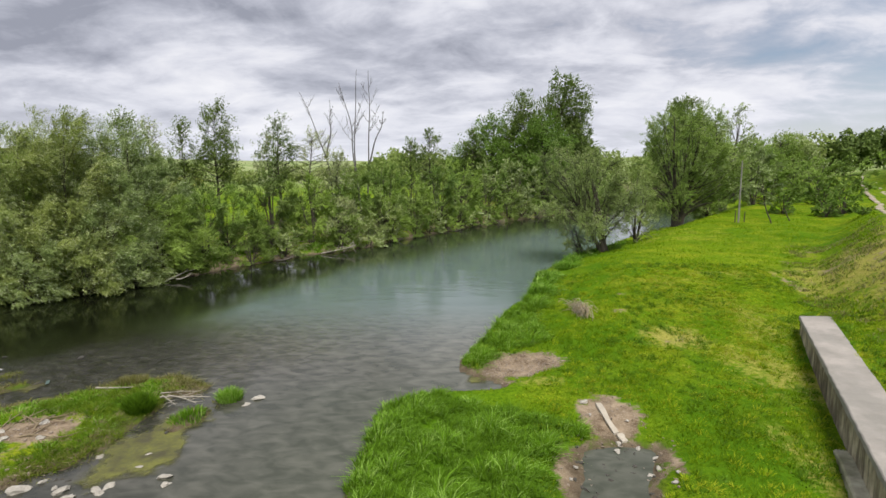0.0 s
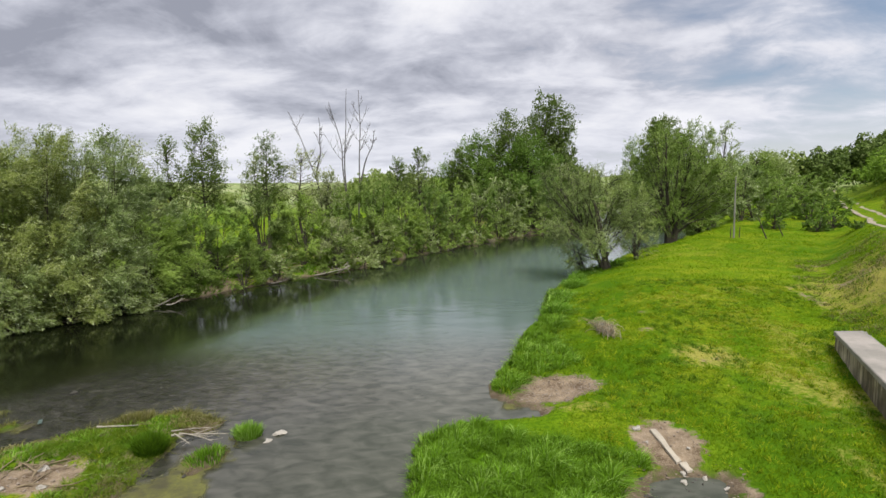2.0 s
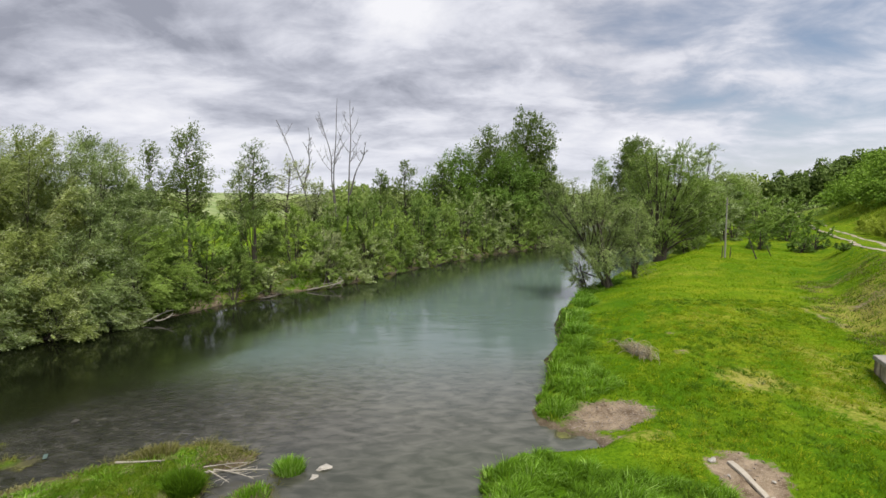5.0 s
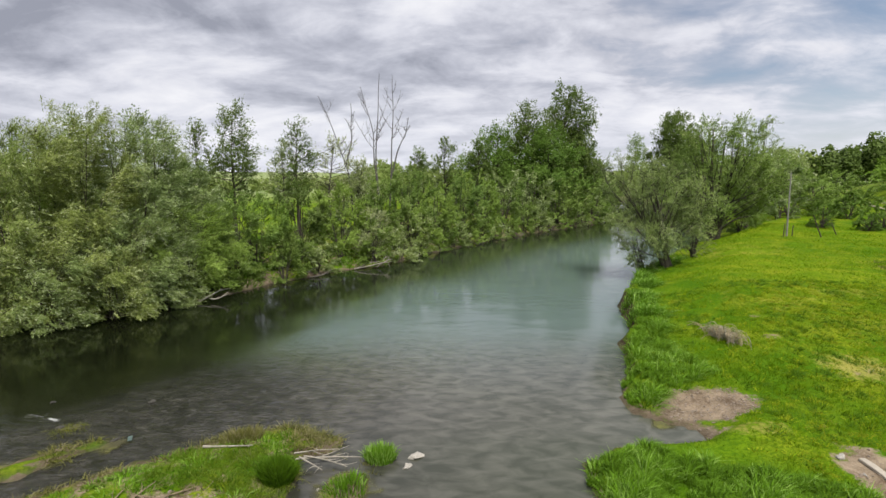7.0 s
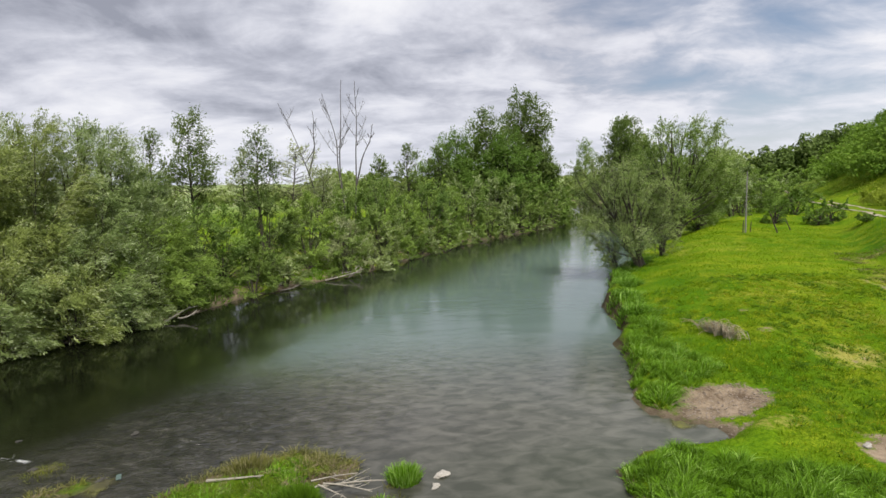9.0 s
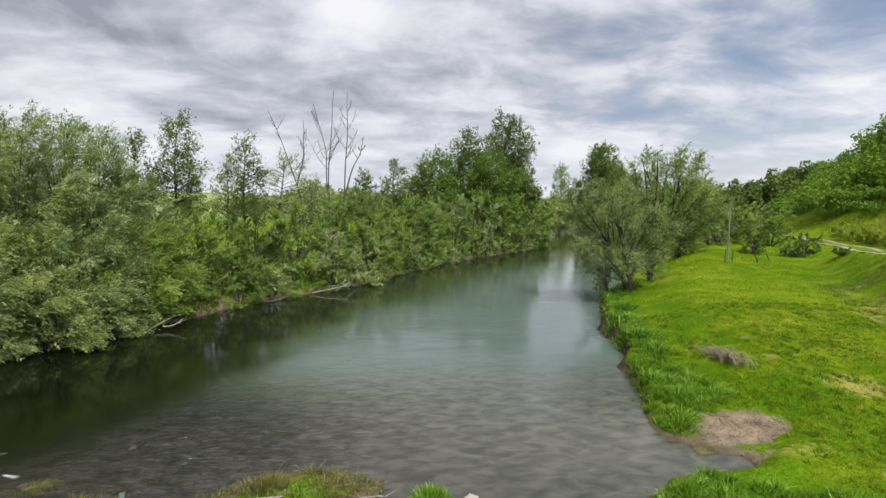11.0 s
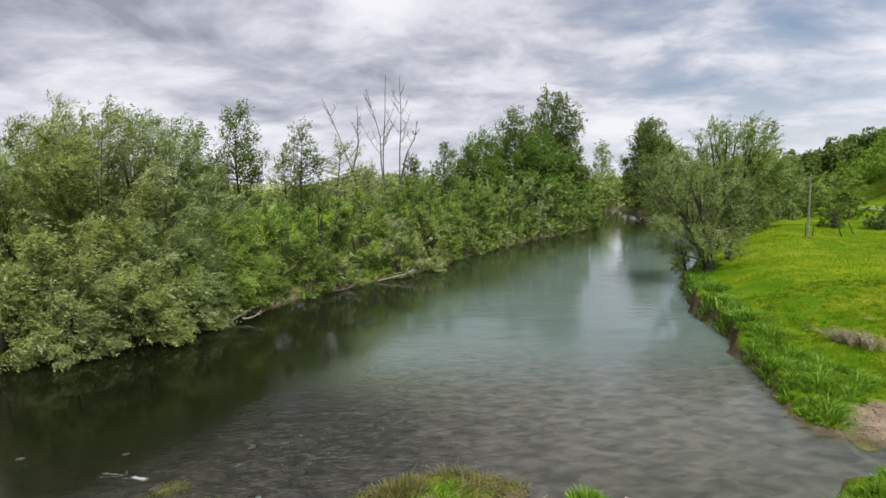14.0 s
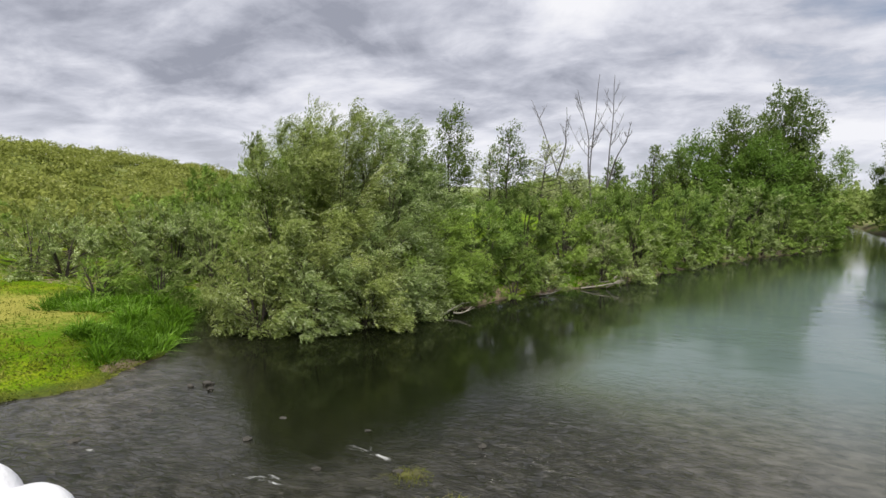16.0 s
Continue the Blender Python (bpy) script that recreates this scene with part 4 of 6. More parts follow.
bare_tree("dead_tree", "bare dead tree with three upright leafless stems", -13.1, 61.0, 0.9,
          [([(0, 0, 0), (-0.9, 0.1, 8.0), (-1.0, 0.2, 11.5), (-2.2, 0.2, 16.4)], 7), ([(0, 0, 0), (-0.8, 0.3, 8.0), (-0.6, 0.2, 12.5), (-0.2, 0.4, 17.8)], 5), ([(0.4, 0, 0), (0.9, 0, 8.0), (1.1, 0.1, 13.0), (1.2, 0.1, 17.6)], 8),
           ([(0.9, 0, 7.0), (1.5, 0.1, 9.5), (2.4, -0.1, 11.4), (2.9, -0.2, 13.2)], 7)], 5)
bare_tree("dead_tree", "bare leaning dead tree among alders", -16.0, 60.0, 0.9,
          [([(0, 0, 0), (-0.5, 0, 6.8), (-1.8, 0.2, 11.0), (-3.7, 0.3, 15.4)], 8), ([(-0.9, 0, 8.0), (-0.2, 0.1, 11.0), (-0.3, 0.2, 14.6)], 6)], 9, 0.08)
willow_shrub(-38.6, 39.6, 6.8, 2.2, 95, leaf_green)
willow_shrub(-38.2, 36.6, 5.4, 2.0, 191, leaf_willow, base=0.0)
willow_shrub(-39.8, 41.8, 7.4, 2.7, 192, leaf_willow, base=0.0)
for k, (x, y, top, sp) in enumerate([(-28.8, 28.5, 4.2, 2.0), (-26.5, 29.4, 3.8, 1.9), (-24.4, 31.4, 3.8, 1.8), (-22.8, 33.8, 3.4, 1.6), (-30.4, 29.8, 4.4, 1.8)]):
    willow_shrub(x, y, top, sp, 180 + k, (leaf_olive, leaf_willow)[k % 2], label="low willow branches hanging over the dark water", base=0.0, **dict(THICKET, limbs=50, spray=0.9))
willow_shrub(-21.6, 37.4, 3.2, 1.4, 94, leaf_green, spray=0.7)

# tall dark poplars
POPLAR = "tall dark green poplar above the river willows"


def poplar(x, y, top, spread, seed, material=None, **kw):
    opts = dict(form="column", base=0.10, limbs=90, dens=4.2, aspect=0.6, leaf=0.0033, spray=2.0, per=26, droop=0.1, wind=0.2, trunk_r=0.36, rise=0.10, twigs=0.05, fluff=0.28, hollow=0.2, lumps=0.14, pad=0.75)
    opts.update(kw)
    return build_tree("poplar_tree", POPLAR, "tree", x, y, top, spread, seed, material or leaf_dark, group="poplars", **opts)


poplar(15.8, 106, 24.6, 5.0, 31, base=0.2)
poplar(8.2, 104, 20.8, 5.4, 32)
poplar(2.6, 102, 16.8, 5.2, 33, leaf_deep)
poplar(18.6, 108, 17.0, 4.0, 34)
poplar(11.4, 100, 16.4, 6.4, 35, leaf_deep)
poplar(-2.6, 100, 12.0, 4.0, 39, leaf_deep)

# ---- the near (east) bank ----
RIVERSIDE = "broad pale green willow tree on the grassy river bank"
build_tree("willow_tree", RIVERSIDE, "tree", 10.4, 42.9, 9.0, 3.2, 41, leaf_sage, base=0.24, stems=4, limbs=52, dens=2.7, aspect=0.30, leaf=0.0028, spray=1.25, pad=0.45, rise=0.34, lean=(-2.7, 0),
           droop=0.25, wind=0.3, trunk_r=0.19, twigs=0.5, group="willows along the river", hollow=0.4, lumps=0.3)
willow_shrub(13.8, 46.3, 7.4, 1.45, 42, leaf_sage, dens=1.2, base=0.05)
willow_shrub(8.9, 43.3, 3.4, 1.0, 43, leaf_sage, dens=1.6, spray=0.8, lean=(-1.3, -0.3))
build_tree("willow_tree", "large round willow with dark forked trunk by the water", "tree", 21.9, 59.8, 13.4, 4.6, 44, leaf_soft, base=0.2, stems=4, limbs=64, dens=3.2, aspect=0.32, leaf=0.0031, pad=0.5,
           spray=1.7, rise=0.34, droop=0.2, wind=0.3, trunk_r=0.3, twigs=0.3, group="willows along the river", hollow=0.3)
build_tree("willow_tree", "tall grey-green willow behind the river meadow", "tree", 30.0, 68.0, 14.4, 3.3, 45, leaf_willow, base=0.2, stems=2, limbs=60, dens=1.1, aspect=0.32, spray=1.7,
           droop=0.2, wind=0.4, trunk_r=0.24, twigs=0.5, group="willows along the river")
willow_shrub(26.2, 62.8, 5.6, 2.2, 46, leaf_soft)
willow_shrub(33.5, 68.0, 9.5, 3.2, 47, leaf_willow)
willow_shrub(37.0, 71.5, 9.0, 3.6, 48, leaf_green)
willow_shrub(42.0, 74.0, 8.5, 3.8, 49, leaf_green)
willow_shrub(47.5, 80.0, 8.6, 4.2, 50, leaf_soft)
willow_shrub(53.5, 84.0, 8.5, 4.2, 51, leaf_green)
for k, (x, y, top, sp) in enumerate([(40.6, 87, 8.6, 4.0), (45.0, 97, 8.8, 4.4), (46, 107, 9.4, 4.8), (52, 120, 9.6, 5.0), (60, 134, 10, 5.2), (45, 122, 9, 4.4), (47.5, 131, 10, 4.2)]):
    willow_shrub(x, y, top, sp, 140 + k, (leaf_soft, leaf_green, leaf_willow)[k % 3])
poplar(52.4, 144, 24.0, 5.6, 52)
poplar(58.0, 148, 20.0, 6.0, 53, leaf_willow)
willow_shrub(40.0, 111.6, 7.0, 3.6, 193, leaf_dark, label="dark round bush at the water's edge upstream", base=0.0)
for k, (x, y, top, sp) in enumerate([(43.4, 102, 8.0, 3.4), (44.2, 111, 8.6, 3.6), (44.4, 119, 8.4, 3.6), (46.0, 127, 9.0, 3.8), (49.5, 144, 10.0, 4.2), (46.5, 134.5, 9.0, 3.4)]):
    willow_shrub(x, y, top, sp, 160 + k, (leaf_soft, leaf_green)[k % 2], base=0.0)
poplar(47.6, 138, 22.8, 5.0, 54)
poplar(52.5, 133, 15.0, 4.6, 55, leaf_soft)
poplar(70.7, 230, 25.5, 5.5, 59, leaf_soft, dens=2.0)
willow_shrub(25.5, 119, 10.0, 4.6, 155, leaf_soft)
willow_shrub(20.5, 111, 11.5, 4.8, 156, leaf_green)
poplar(62.0, 118, 13.0, 5.0, 56, leaf_soft)
poplar(52.0, 108, 12.0, 5.0, 57, leaf_soft)
poplar(70.0, 130, 14.0, 6.0, 58, leaf_willow)
for k, (x, y, top, sp) in enumerate([(36.3, 55.7, 4.9, 1.7), (31.4, 57.0, 5.0, 1.3), (34.2, 54.6, 4.0, 1.1), (40.5, 66.0, 5.6, 1.9), (33.0, 47.5, 3.9, 0.7)]):
    willow_shrub(x, y, top, sp, 80 + k, leaf_deep, label="low round dark green bush standing in the meadow", base=0.0, wind=0.1, spray=0.5, dens=4.0, pad=0.8, twigs=0.0)


# ---- woods far off ----
def woods(name, label, places, material, seed, leaves=420, size=0.8):
    """Many far tree crowns as one mesh: (x, y, crown top above ground, radius)."""
    leaves, size = int(leaves * 1.8), size * 0.8
    rng = np.random.default_rng(seed)
    cs, ws = [], []
    for x, y, top, rad in places:
        n = leaves
        z = land1(x, y)
        sub = rng.normal(0, 0.5, (14, 3)) * (rad, rad, top * 0.28) + (x, y, z + top * 0.45)
        o = rng.integers(0, 14, n)
        way = unit(rng.normal(size=(n, 3)))
        way[:, 2] = np.abs(way[:, 2]) * np.where(rng.random(n) < 0.75, 1, -1)
        c = sub[o] + way * (0.75 + 0.35 * rng.random((n, 1))) * (rad * 0.42, rad * 0.42, top * 0.2)
        c[:, 2] = np.maximum(c[:, 2], z + 0.3)
        cs.append(c)
        ws.append(way)
    c, w = np.concatenate(cs), np.concatenate(ws)
    n = len(c)
    axis = unit(rng.normal(size=(n, 3)))
    normal = unit(w * 0.8 + np.array([0, 0, 0.6]) + rng.normal(0, 0.4, (n, 3)))
    ln = size * (0.6 + 0.8 * rng.random(n))
    v, f = leaf_tris(c, axis, normal, ln, ln * 0.8)
    tone = np.repeat(np.concatenate([rng.random(14)[rng.integers(0, 14, leaves)] for _ in places]), 3)
    return tagged(new(name, mesh_from(name, v, f, material, {"tone": tone})), label, "woods", kind="stuff")


def scatter(seed, n, box, top, rad, ok=None):
    rng = np.random.default_rng(seed)
    out = []
    while len(out) < n:
        x, y = rng.uniform(box[0], box[1]), rng.uniform(box[2], box[3])
        if ok is None or ok(x, y):
            out.append((x, y, rng.uniform(*top), rng.uniform(*rad)))
    return out


woods("hillside_woods", "bright green woods on the hillside beyond the track", scatter(1, 230, (48, 150, 56, 175), (4, 8), (2.2, 4), lambda x, y: x > float(road_at(y)[0]) + (20 if y < 80 else 6)), leaf_hill, 71, 320, 0.56)
woods("hillside_bushes", "fresh green bushes along the foot of the hill", scatter(8, 95, (44, 108, 54, 125), (1.6, 4.2), (1.8, 3.0), lambda x, y: 11 < x - float(road_at(y)[0]) < 32), leaf_hill, 76, 400, 0.36)
woods("roadside_weeds", "tall yellow-green weeds and saplings beside the track", scatter(9, 260, (40, 62, 45, 68), (1.2, 2.8), (0.35, 0.8), lambda x, y: 2.6 < x - float(road_at(y)[0]) < 15), leaf_weed, 77, 150, 0.22)
woods("ridge_trees", "dark tall trees along the hill ridge", [(x, y, z - land1(x, y), r) for x, y, z, r in [(97.5, 149, 18.6, 4.5), (102.5, 151, 21.0, 5.0), (108.5, 152, 22.4, 5.0), (114.5, 152, 24.4, 5.2), (121, 152, 24.8, 5.5), (128, 152, 25.4, 5.5), (95, 156, 15.0, 4.0)]], leaf_dark, 72, 1500, 0.9)
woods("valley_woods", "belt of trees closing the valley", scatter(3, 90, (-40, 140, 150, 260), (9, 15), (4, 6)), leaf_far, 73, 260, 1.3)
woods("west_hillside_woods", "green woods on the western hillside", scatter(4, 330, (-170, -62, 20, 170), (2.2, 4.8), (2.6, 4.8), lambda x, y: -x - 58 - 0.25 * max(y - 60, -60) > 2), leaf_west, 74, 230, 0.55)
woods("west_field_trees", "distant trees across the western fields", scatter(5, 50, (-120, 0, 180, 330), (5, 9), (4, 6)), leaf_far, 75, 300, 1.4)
for k, (x, y, top, sp, m) in enumerate([(-50.5, 34, 5.4, 3.4, leaf_olive), (-46.5, 33.0, 4.6, 2.8, leaf_willow), (-43.5, 37.0, 5.6, 3.0, leaf_olive), (-41.0, 36.6, 5.6, 2.6, leaf_willow), (-47, 40, 6.2, 3.6, leaf_green),
                                      (-54, 40, 6.0, 3.8, leaf_olive), (-44.5, 41.5, 6.4, 3.2, leaf_green), (-42.6, 46.0, 7.6, 3.0, leaf_green), (-60, 36, 6.0, 4, leaf_green), (-39.4, 29.2, 2.9, 1.3, leaf_green), (-37.2, 31.2, 2.8, 1.3, leaf_dark)]):
    willow_shrub(x, y, top, sp, 100 + k, m, label="shrubby willow at the edge of the western meadow")


# the low fringe of willow that hangs into the river along the far bank
fringe = np.random.default_rng(77)
line = np.array(BANK_WEST[16:25], float)
seg = np.hypot(*np.diff(line, axis=0).T)
at = 0.0
k = 0
while at < seg.sum():
    s = np.searchsorted(np.cumsum(seg), at)
    f = (at - (np.cumsum(seg)[s] - seg[s])) / seg[s]
    px, py = line[s] + (line[s + 1] - line[s]) * f
    wide = 1.5 + 0.014 * at + fringe.uniform(-0.3, 0.5)
    if not 6.0 < at < 8.5:
        willow_shrub(px - 0.15, py + 0.15, fringe.uniform(1.6, 4.4) + 0.012 * at, wide, 200 + k, (leaf_soft, leaf_willow, leaf_green)[k % 3],
                     label="low willow bush hanging into the river", limbs=24, spray=0.8, base=0.0, trunk_r=0.05)
    at += wide * fringe.uniform(1.5, 2.5)
    k += 1


# ---- concrete retaining wall ----
def loft(sections, material, name, parent, label=""):
    """A solid through equal cross-sections (lists of points), closed at both ends."""
    bm = bmesh.new()
    rings = [[bm.verts.new(p) for p in s] for s in sections]
    for a, b in zip(rings, rings[1:]):
        for i in range(len(a)):
            j = (i + 1) % len(a)
            bm.faces.new((a[i], a[j], b[j], b[i]))
    bm.faces.new(rings[0][::-1])
    bm.faces.new(rings[-1])
    bmesh.ops.recalc_face_normals(bm, faces=bm.faces)
    return part(name, bm, material, parent, label)


def build_wall():
    rng = np.random.default_rng(5)
    wall = holder("retaining_wall", (0, 0, 0), "low weathered concrete retaining wall with a wide grey coping", "wall")
    a, b = np.array(WALL_A), np.array(WALL_B)
    d = (b - a) / np.linalg.norm(b - a)
    n = np.array([-d[1], d[0]])
    if n[0] < 0:
        n = -n
    skew = 0.32
    length = np.linalg.norm(b - a)
    cop, body, foot = [], [], []
    for s in np.linspace(0, length, 60):
        j = rng.normal(0, 0.008, 8)
        def at(off, z):
            p = a + d * (s - skew * off * max(0.0, 1 - s / 3)) + n * off
            return (p[0], p[1], z)
        cop.append([at(0.0 + j[0], 1.46), at(0.0 + j[1], 1.60), at(0.025 + j[1], 1.625 + j[2] * 0.4), at(1.08 + j[3], 1.64 + j[4] * 0.4), at(1.11 + j[3], 1.61), at(1.11 + j[5], 1.46)])
        body.append([at(0.06 + j[6] * 0.6, -0.2), at(0.06 + j[7] * 0.6, 0.9), at(0.06 + j[7] * 0.5, 1.46), at(1.0, 1.46), at(1.0, -0.2)])
        if s > 8.6:
            top = 0.36 + 0.28 * smooth01((s - 8.6) / 1.6)
            foot.append([at(-0.25 + j[0] * 0.3, -0.2), at(-0.25 + j[0] * 0.3, top), at(-0.22, top + 0.04 + j[2] * 0.2), at(0.05, top + 0.06), at(0.05, -0.2)])
    loft(cop, concrete_top, "coping", wall, "grey weathered concrete coping")
    loft(body, concrete_side, "wall_body", wall, "water-stained concrete face")
    loft(foot, concrete_foot, "footing", wall, "mossy concrete footing ledge")


build_wall()


# ---- pole and stakes ----
def build_pole(x, y, h, r, label, material, name="utility_pole"):
    z = land1(x, y) - 0.1
    pole = holder(name, (x, y, z), label, "pole")
    t = np.linspace(0, 1, 8)
    v, f = tubes([(np.stack([0 * t, 0 * t, t * h], 1), r * (1 - 0.4 * t))], 10)
    child("shaft", mesh_from("shaft", v, f, material, smooth=True), pole)
    v, f = tubes([(np.array([(0, 0, h - 0.02), (0, 0, h + 0.02), (0, 0, h + 0.05)]), [r * 0.62, r * 0.5, 0.01])], 10)
    child("cap", mesh_from("cap", v, f, material), pole)
    return pole


pole = build_pole(24.65, 51.8, 7.95 - land1(24.65, 51.8) + 0.1, 0.085, "pale concrete utility pole standing in the meadow", concrete_pole)
v, f = tubes([(np.array([(-0.22, 0, 5.2), (0.22, 0, 5.2)]), [0.03, 0.03])], 5)
child("bracket", mesh_from("bracket", v, f, bark_grey), pole.children[0], "small iron bracket")


def stake(x, y, h, lean, r=0.05, label="weathered wooden stake leaning in the meadow", group="stakes in the meadow"):
    z = land1(x, y) - 0.1
    t = np.linspace(0, 1, 6)[:, None]
    pts = t * np.array([lean[0], lean[1], h]) + 0.02 * np.sin(t * 9)
    v, f = tubes([(pts, r * (1 - 0.35 * t[:, 0]))], 6)
    ob = new("wooden_stake", mesh_from("wooden_stake", v, f, bark, smooth=True))
    ob.location = (x, y, z)
    tagged(ob, label, "stake", group)


build_pole(39.6, 45.2, 9.5 - land1(39.6, 45.2) + 0.1, 0.12, "grey wooden utility pole beside the dirt track", bark_grey)


stake(27.2, 50.9, 2.1, (-0.75, 0.2), 0.06)
stake(24.2, 51.5, 1.3, (0.02, 0), 0.05, "short upright stake beside the utility pole")
stake(25.2, 51.9, 1.1, (0.05, 0), 0.05, "short upright stake beside the utility pole")
stake(29.6, 52.4, 1.2, (-0.5, 0.1), 0.05)
stake(53.0, 58.0, 3.4, (0.0, 0), 0.09, "bare grey post beside the hillside field", "field posts")
stake(58.0, 62.0, 3.4, (0.1, 0), 0.09, "bare grey post beside the hillside field", "field posts")
stake(62.5, 67.0, 3.2, (0.0, 0), 0.09, "bare grey post beside the hillside field", "field posts")


# ---- stones, wood and litter ----
def stone(x, y, size, seed, material=None, flat=0.42, label="pale flat river stone lying in the shallows", group="river stones", z=None):
    rng = np.random.default_rng(seed)
    bm = bmesh.new()
    bmesh.ops.create_icosphere(bm, subdivisions=2, radius=0.5)
    off = Vector(rng.uniform(-9, 9, 3))
    for w in bm.verts:
        w.co *= 1 + 0.8 * noise.noise(w.co * 1.9 + off) + 0.3 * noise.noise(w.co * 4.5 + off)
        w.co.x *= size
        w.co.y *= size * rng.uniform(0.68, 0.72)
        w.co.z *= size * flat
        w.co.z = max(w.co.z, -0.22 * size)
    me = bpy.data.meshes.new("stone")
    bm.to_mesh(me)
    bm.free()
    me.materials.append(material or stone_pale)
    ob = new("stone", me)
    ob.location = (x, y, max(land1(x, y), -0.03 if z is None else z) + 0.10 * size)
    ob.rotation_euler = (rng.uniform(-0.15, 0.15), rng.uniform(-0.15, 0.15), rng.uniform(0, 6.28))
    return tagged(ob, label, "stone", group)


for k, (x, y, s) in enumerate([(-6.8, 16.5, 0.62), (-7.0, 16.0, 0.40), (-8.3, 12.8, 0.32), (-8.5, 12.3, 0.26), (-8.2, 12.15, 0.42), (-7.2, 11.75, 0.55), (-7.0, 11.45, 0.42), (-8.4, 11.3, 0.48),
                              (-8.5, 11.05, 0.55), (-9.4, 11.05, 0.62), (-9.7, 11.15, 0.34), (-10.2, 11.4, 0.4), (-10.5, 11.0, 0.72), (-9.6, 12.6, 0.38), (-9.05, 10.8, 0.46), (-9.1, 14.9, 0.26),
                              (-11.6, 13.0, 0.4), (-12.3, 13.9, 0.45), (-13.0, 13.2, 0.35), (-12.6, 12.8, 0.42), (-10.9, 10.6, 0.4)]):
    stone(x, y, s * 0.66, 300 + k)
for k, (x, y, s) in enumerate([(3.95, 15.65, 0.36), (4.6, 13.95, 0.30), (4.5, 13.6, 0.34), (5.1, 13.8, 0.28), (5.05, 12.5, 0.26), (5.3, 12.7, 0.30), (3.2, 12.6, 0.26), (5.4, 13.3, 0.22), (5.6, 12.2, 0.24),
                              (3.0, 12.0, 0.2), (5.4, 11.8, 0.24), (5.0, 14.6, 0.18), (4.0, 14.9, 0.16)]):
    stone(x, y, s * 0.72, 340 + k, label="small pale stone on the muddy pool edge", group="stones by the pool")
stone(11.1, 14.9, 0.24, 360, label="small pale stone in the meadow grass", group="meadow stones")
sprinkle = np.random.default_rng(19)
for k in range(10):
    x, y = sprinkle.uniform(-27.5, -15), sprinkle.uniform(15.5, 20.5)
    stone(x, y, sprinkle.uniform(0.2, 0.36), 400 + k, stone_dark, 0.35, "dark wet stone breaking the riffle", "riffle stones", -0.02)
for k, (x, y, s) in enumerate([(-26.3, 21.8, 0.42), (-25.9, 21.4, 0.32), (-26.8, 21.5, 0.3)]):
    stone(x, y, s, 440 + k, stone_dark, 0.5, "dark wet boulder with weed in the riffle", "riffle stones", 0.0)


def branchy(name, label, category, x, y, z, arms, material, seed, group="", rise=1.0, twig=3):
    """Loose wood: bent arms (offset start, offset end, radius) with side twigs."""
    rng = np.random.default_rng(seed)
    thing = holder(name, (x, y, z), label, category, group)
    for a, b, r in arms:
        a, b = np.array(a, float), np.array(b, float)
        ln = np.linalg.norm(b - a)
        path = bezier(a, (a + b) / 2 + rng.normal(0, 0.12, 3) * (ln, ln, ln * rise), b, 8)
        lines = [(path, np.linspace(r, r * 0.35, 8))]
        for _ in range(twig):
            q = path[rng.integers(2, 7)]
            e = q + unit(b - a) * ln * 0.22 + rng.normal(0, 0.16, 3) * (ln, ln, ln * rise) + (0, 0, 0.05 * ln * rise)
            lines.append((bezier(q, (q + e) / 2 + rng.normal(0, 0.03, 3), e, 5), np.linspace(r * 0.45, r * 0.15, 5)))
        v, f = tubes(lines, 5)
        child("branch", mesh_from("branch", v, f, material, smooth=True), thing)
    return thing


branchy("driftwood", "bleached driftwood branch lying at the waterline", "driftwood", -21.4, 34.9, 0.1, [((0, 0, 0), (0.9, 1.6, 0.5), 0.07), ((0.6, 0.5, 0.1), (1.6, 0.7, 0.5), 0.06)], bark_pale, 1)
branchy("driftwood", "tangle of pale roots and branches at the far waterline", "driftwood", -12.4, 48.4, 0.1,
        [((-1.6, -1.0, 0), (1.2, 0.6, 0.5), 0.07), ((0.2, 0, 0), (1.5, -0.3, 0.7), 0.07), ((0.4, 0.2, 0.1), (1.0, 0.8, 0.9), 0.06), ((-1.2, -0.5, 0.1), (0.8, 0.9, 0.4), 0.07)], bark_pale, 3)
for k, (x, y) in enumerate([(-8.2, 55.6), (-3.0, 65.2), (2.6, 73.6), (7.6, 80.4), (-16.8, 43.6)]):
    branchy("driftwood", "grey fallen branch trailing in the river", "driftwood", x, y, 0.1, [((0, 0, 0), (1.5, 1.0, 0.4), 0.05), ((-0.6, 0.2, 0), (0.4, 1.3, 0.6), 0.05)], bark_grey, 20 + k)
branchy("dead_branch", "dark broken branch standing in the water by the bank", "branch", 8.3, 40.9, -0.1, [((0, 0, 0), (-0.3, -0.2, 1.1), 0.07), ((-0.2, 0.1, 0), (-1.1, 0.1, 0.4), 0.06), ((-0.9, 0, 0), (-1.2, -0.1, 0.7), 0.05)], bark, 4, twig=1)
isl_arms = [((0, 0, 0.1), (1.7, 0.1, 0.10), 0.035), ((0.2, 0.1, 0.12), (1.4, -0.3, 0.06), 0.03), ((-0.1, 0.2, 0.15), (1.0, 0.5, 0.12), 0.025), ((0.1, 0, 0.15), (0.8, -0.45, 0.05), 0.025)]
branchy("dead_branch", "bleached dead branch lying on the river island", "branch", -9.9, 15.9, 0.16, isl_arms, bark_pale, 6, rise=0.25, twig=4)
branchy("dead_branch", "bleached dead branch lying on the river island", "branch", -12.6, 16.5, 0.28, [((0, 0, 0), (1.4, -0.1, 0.1), 0.045)], bark_pale, 7, twig=1)
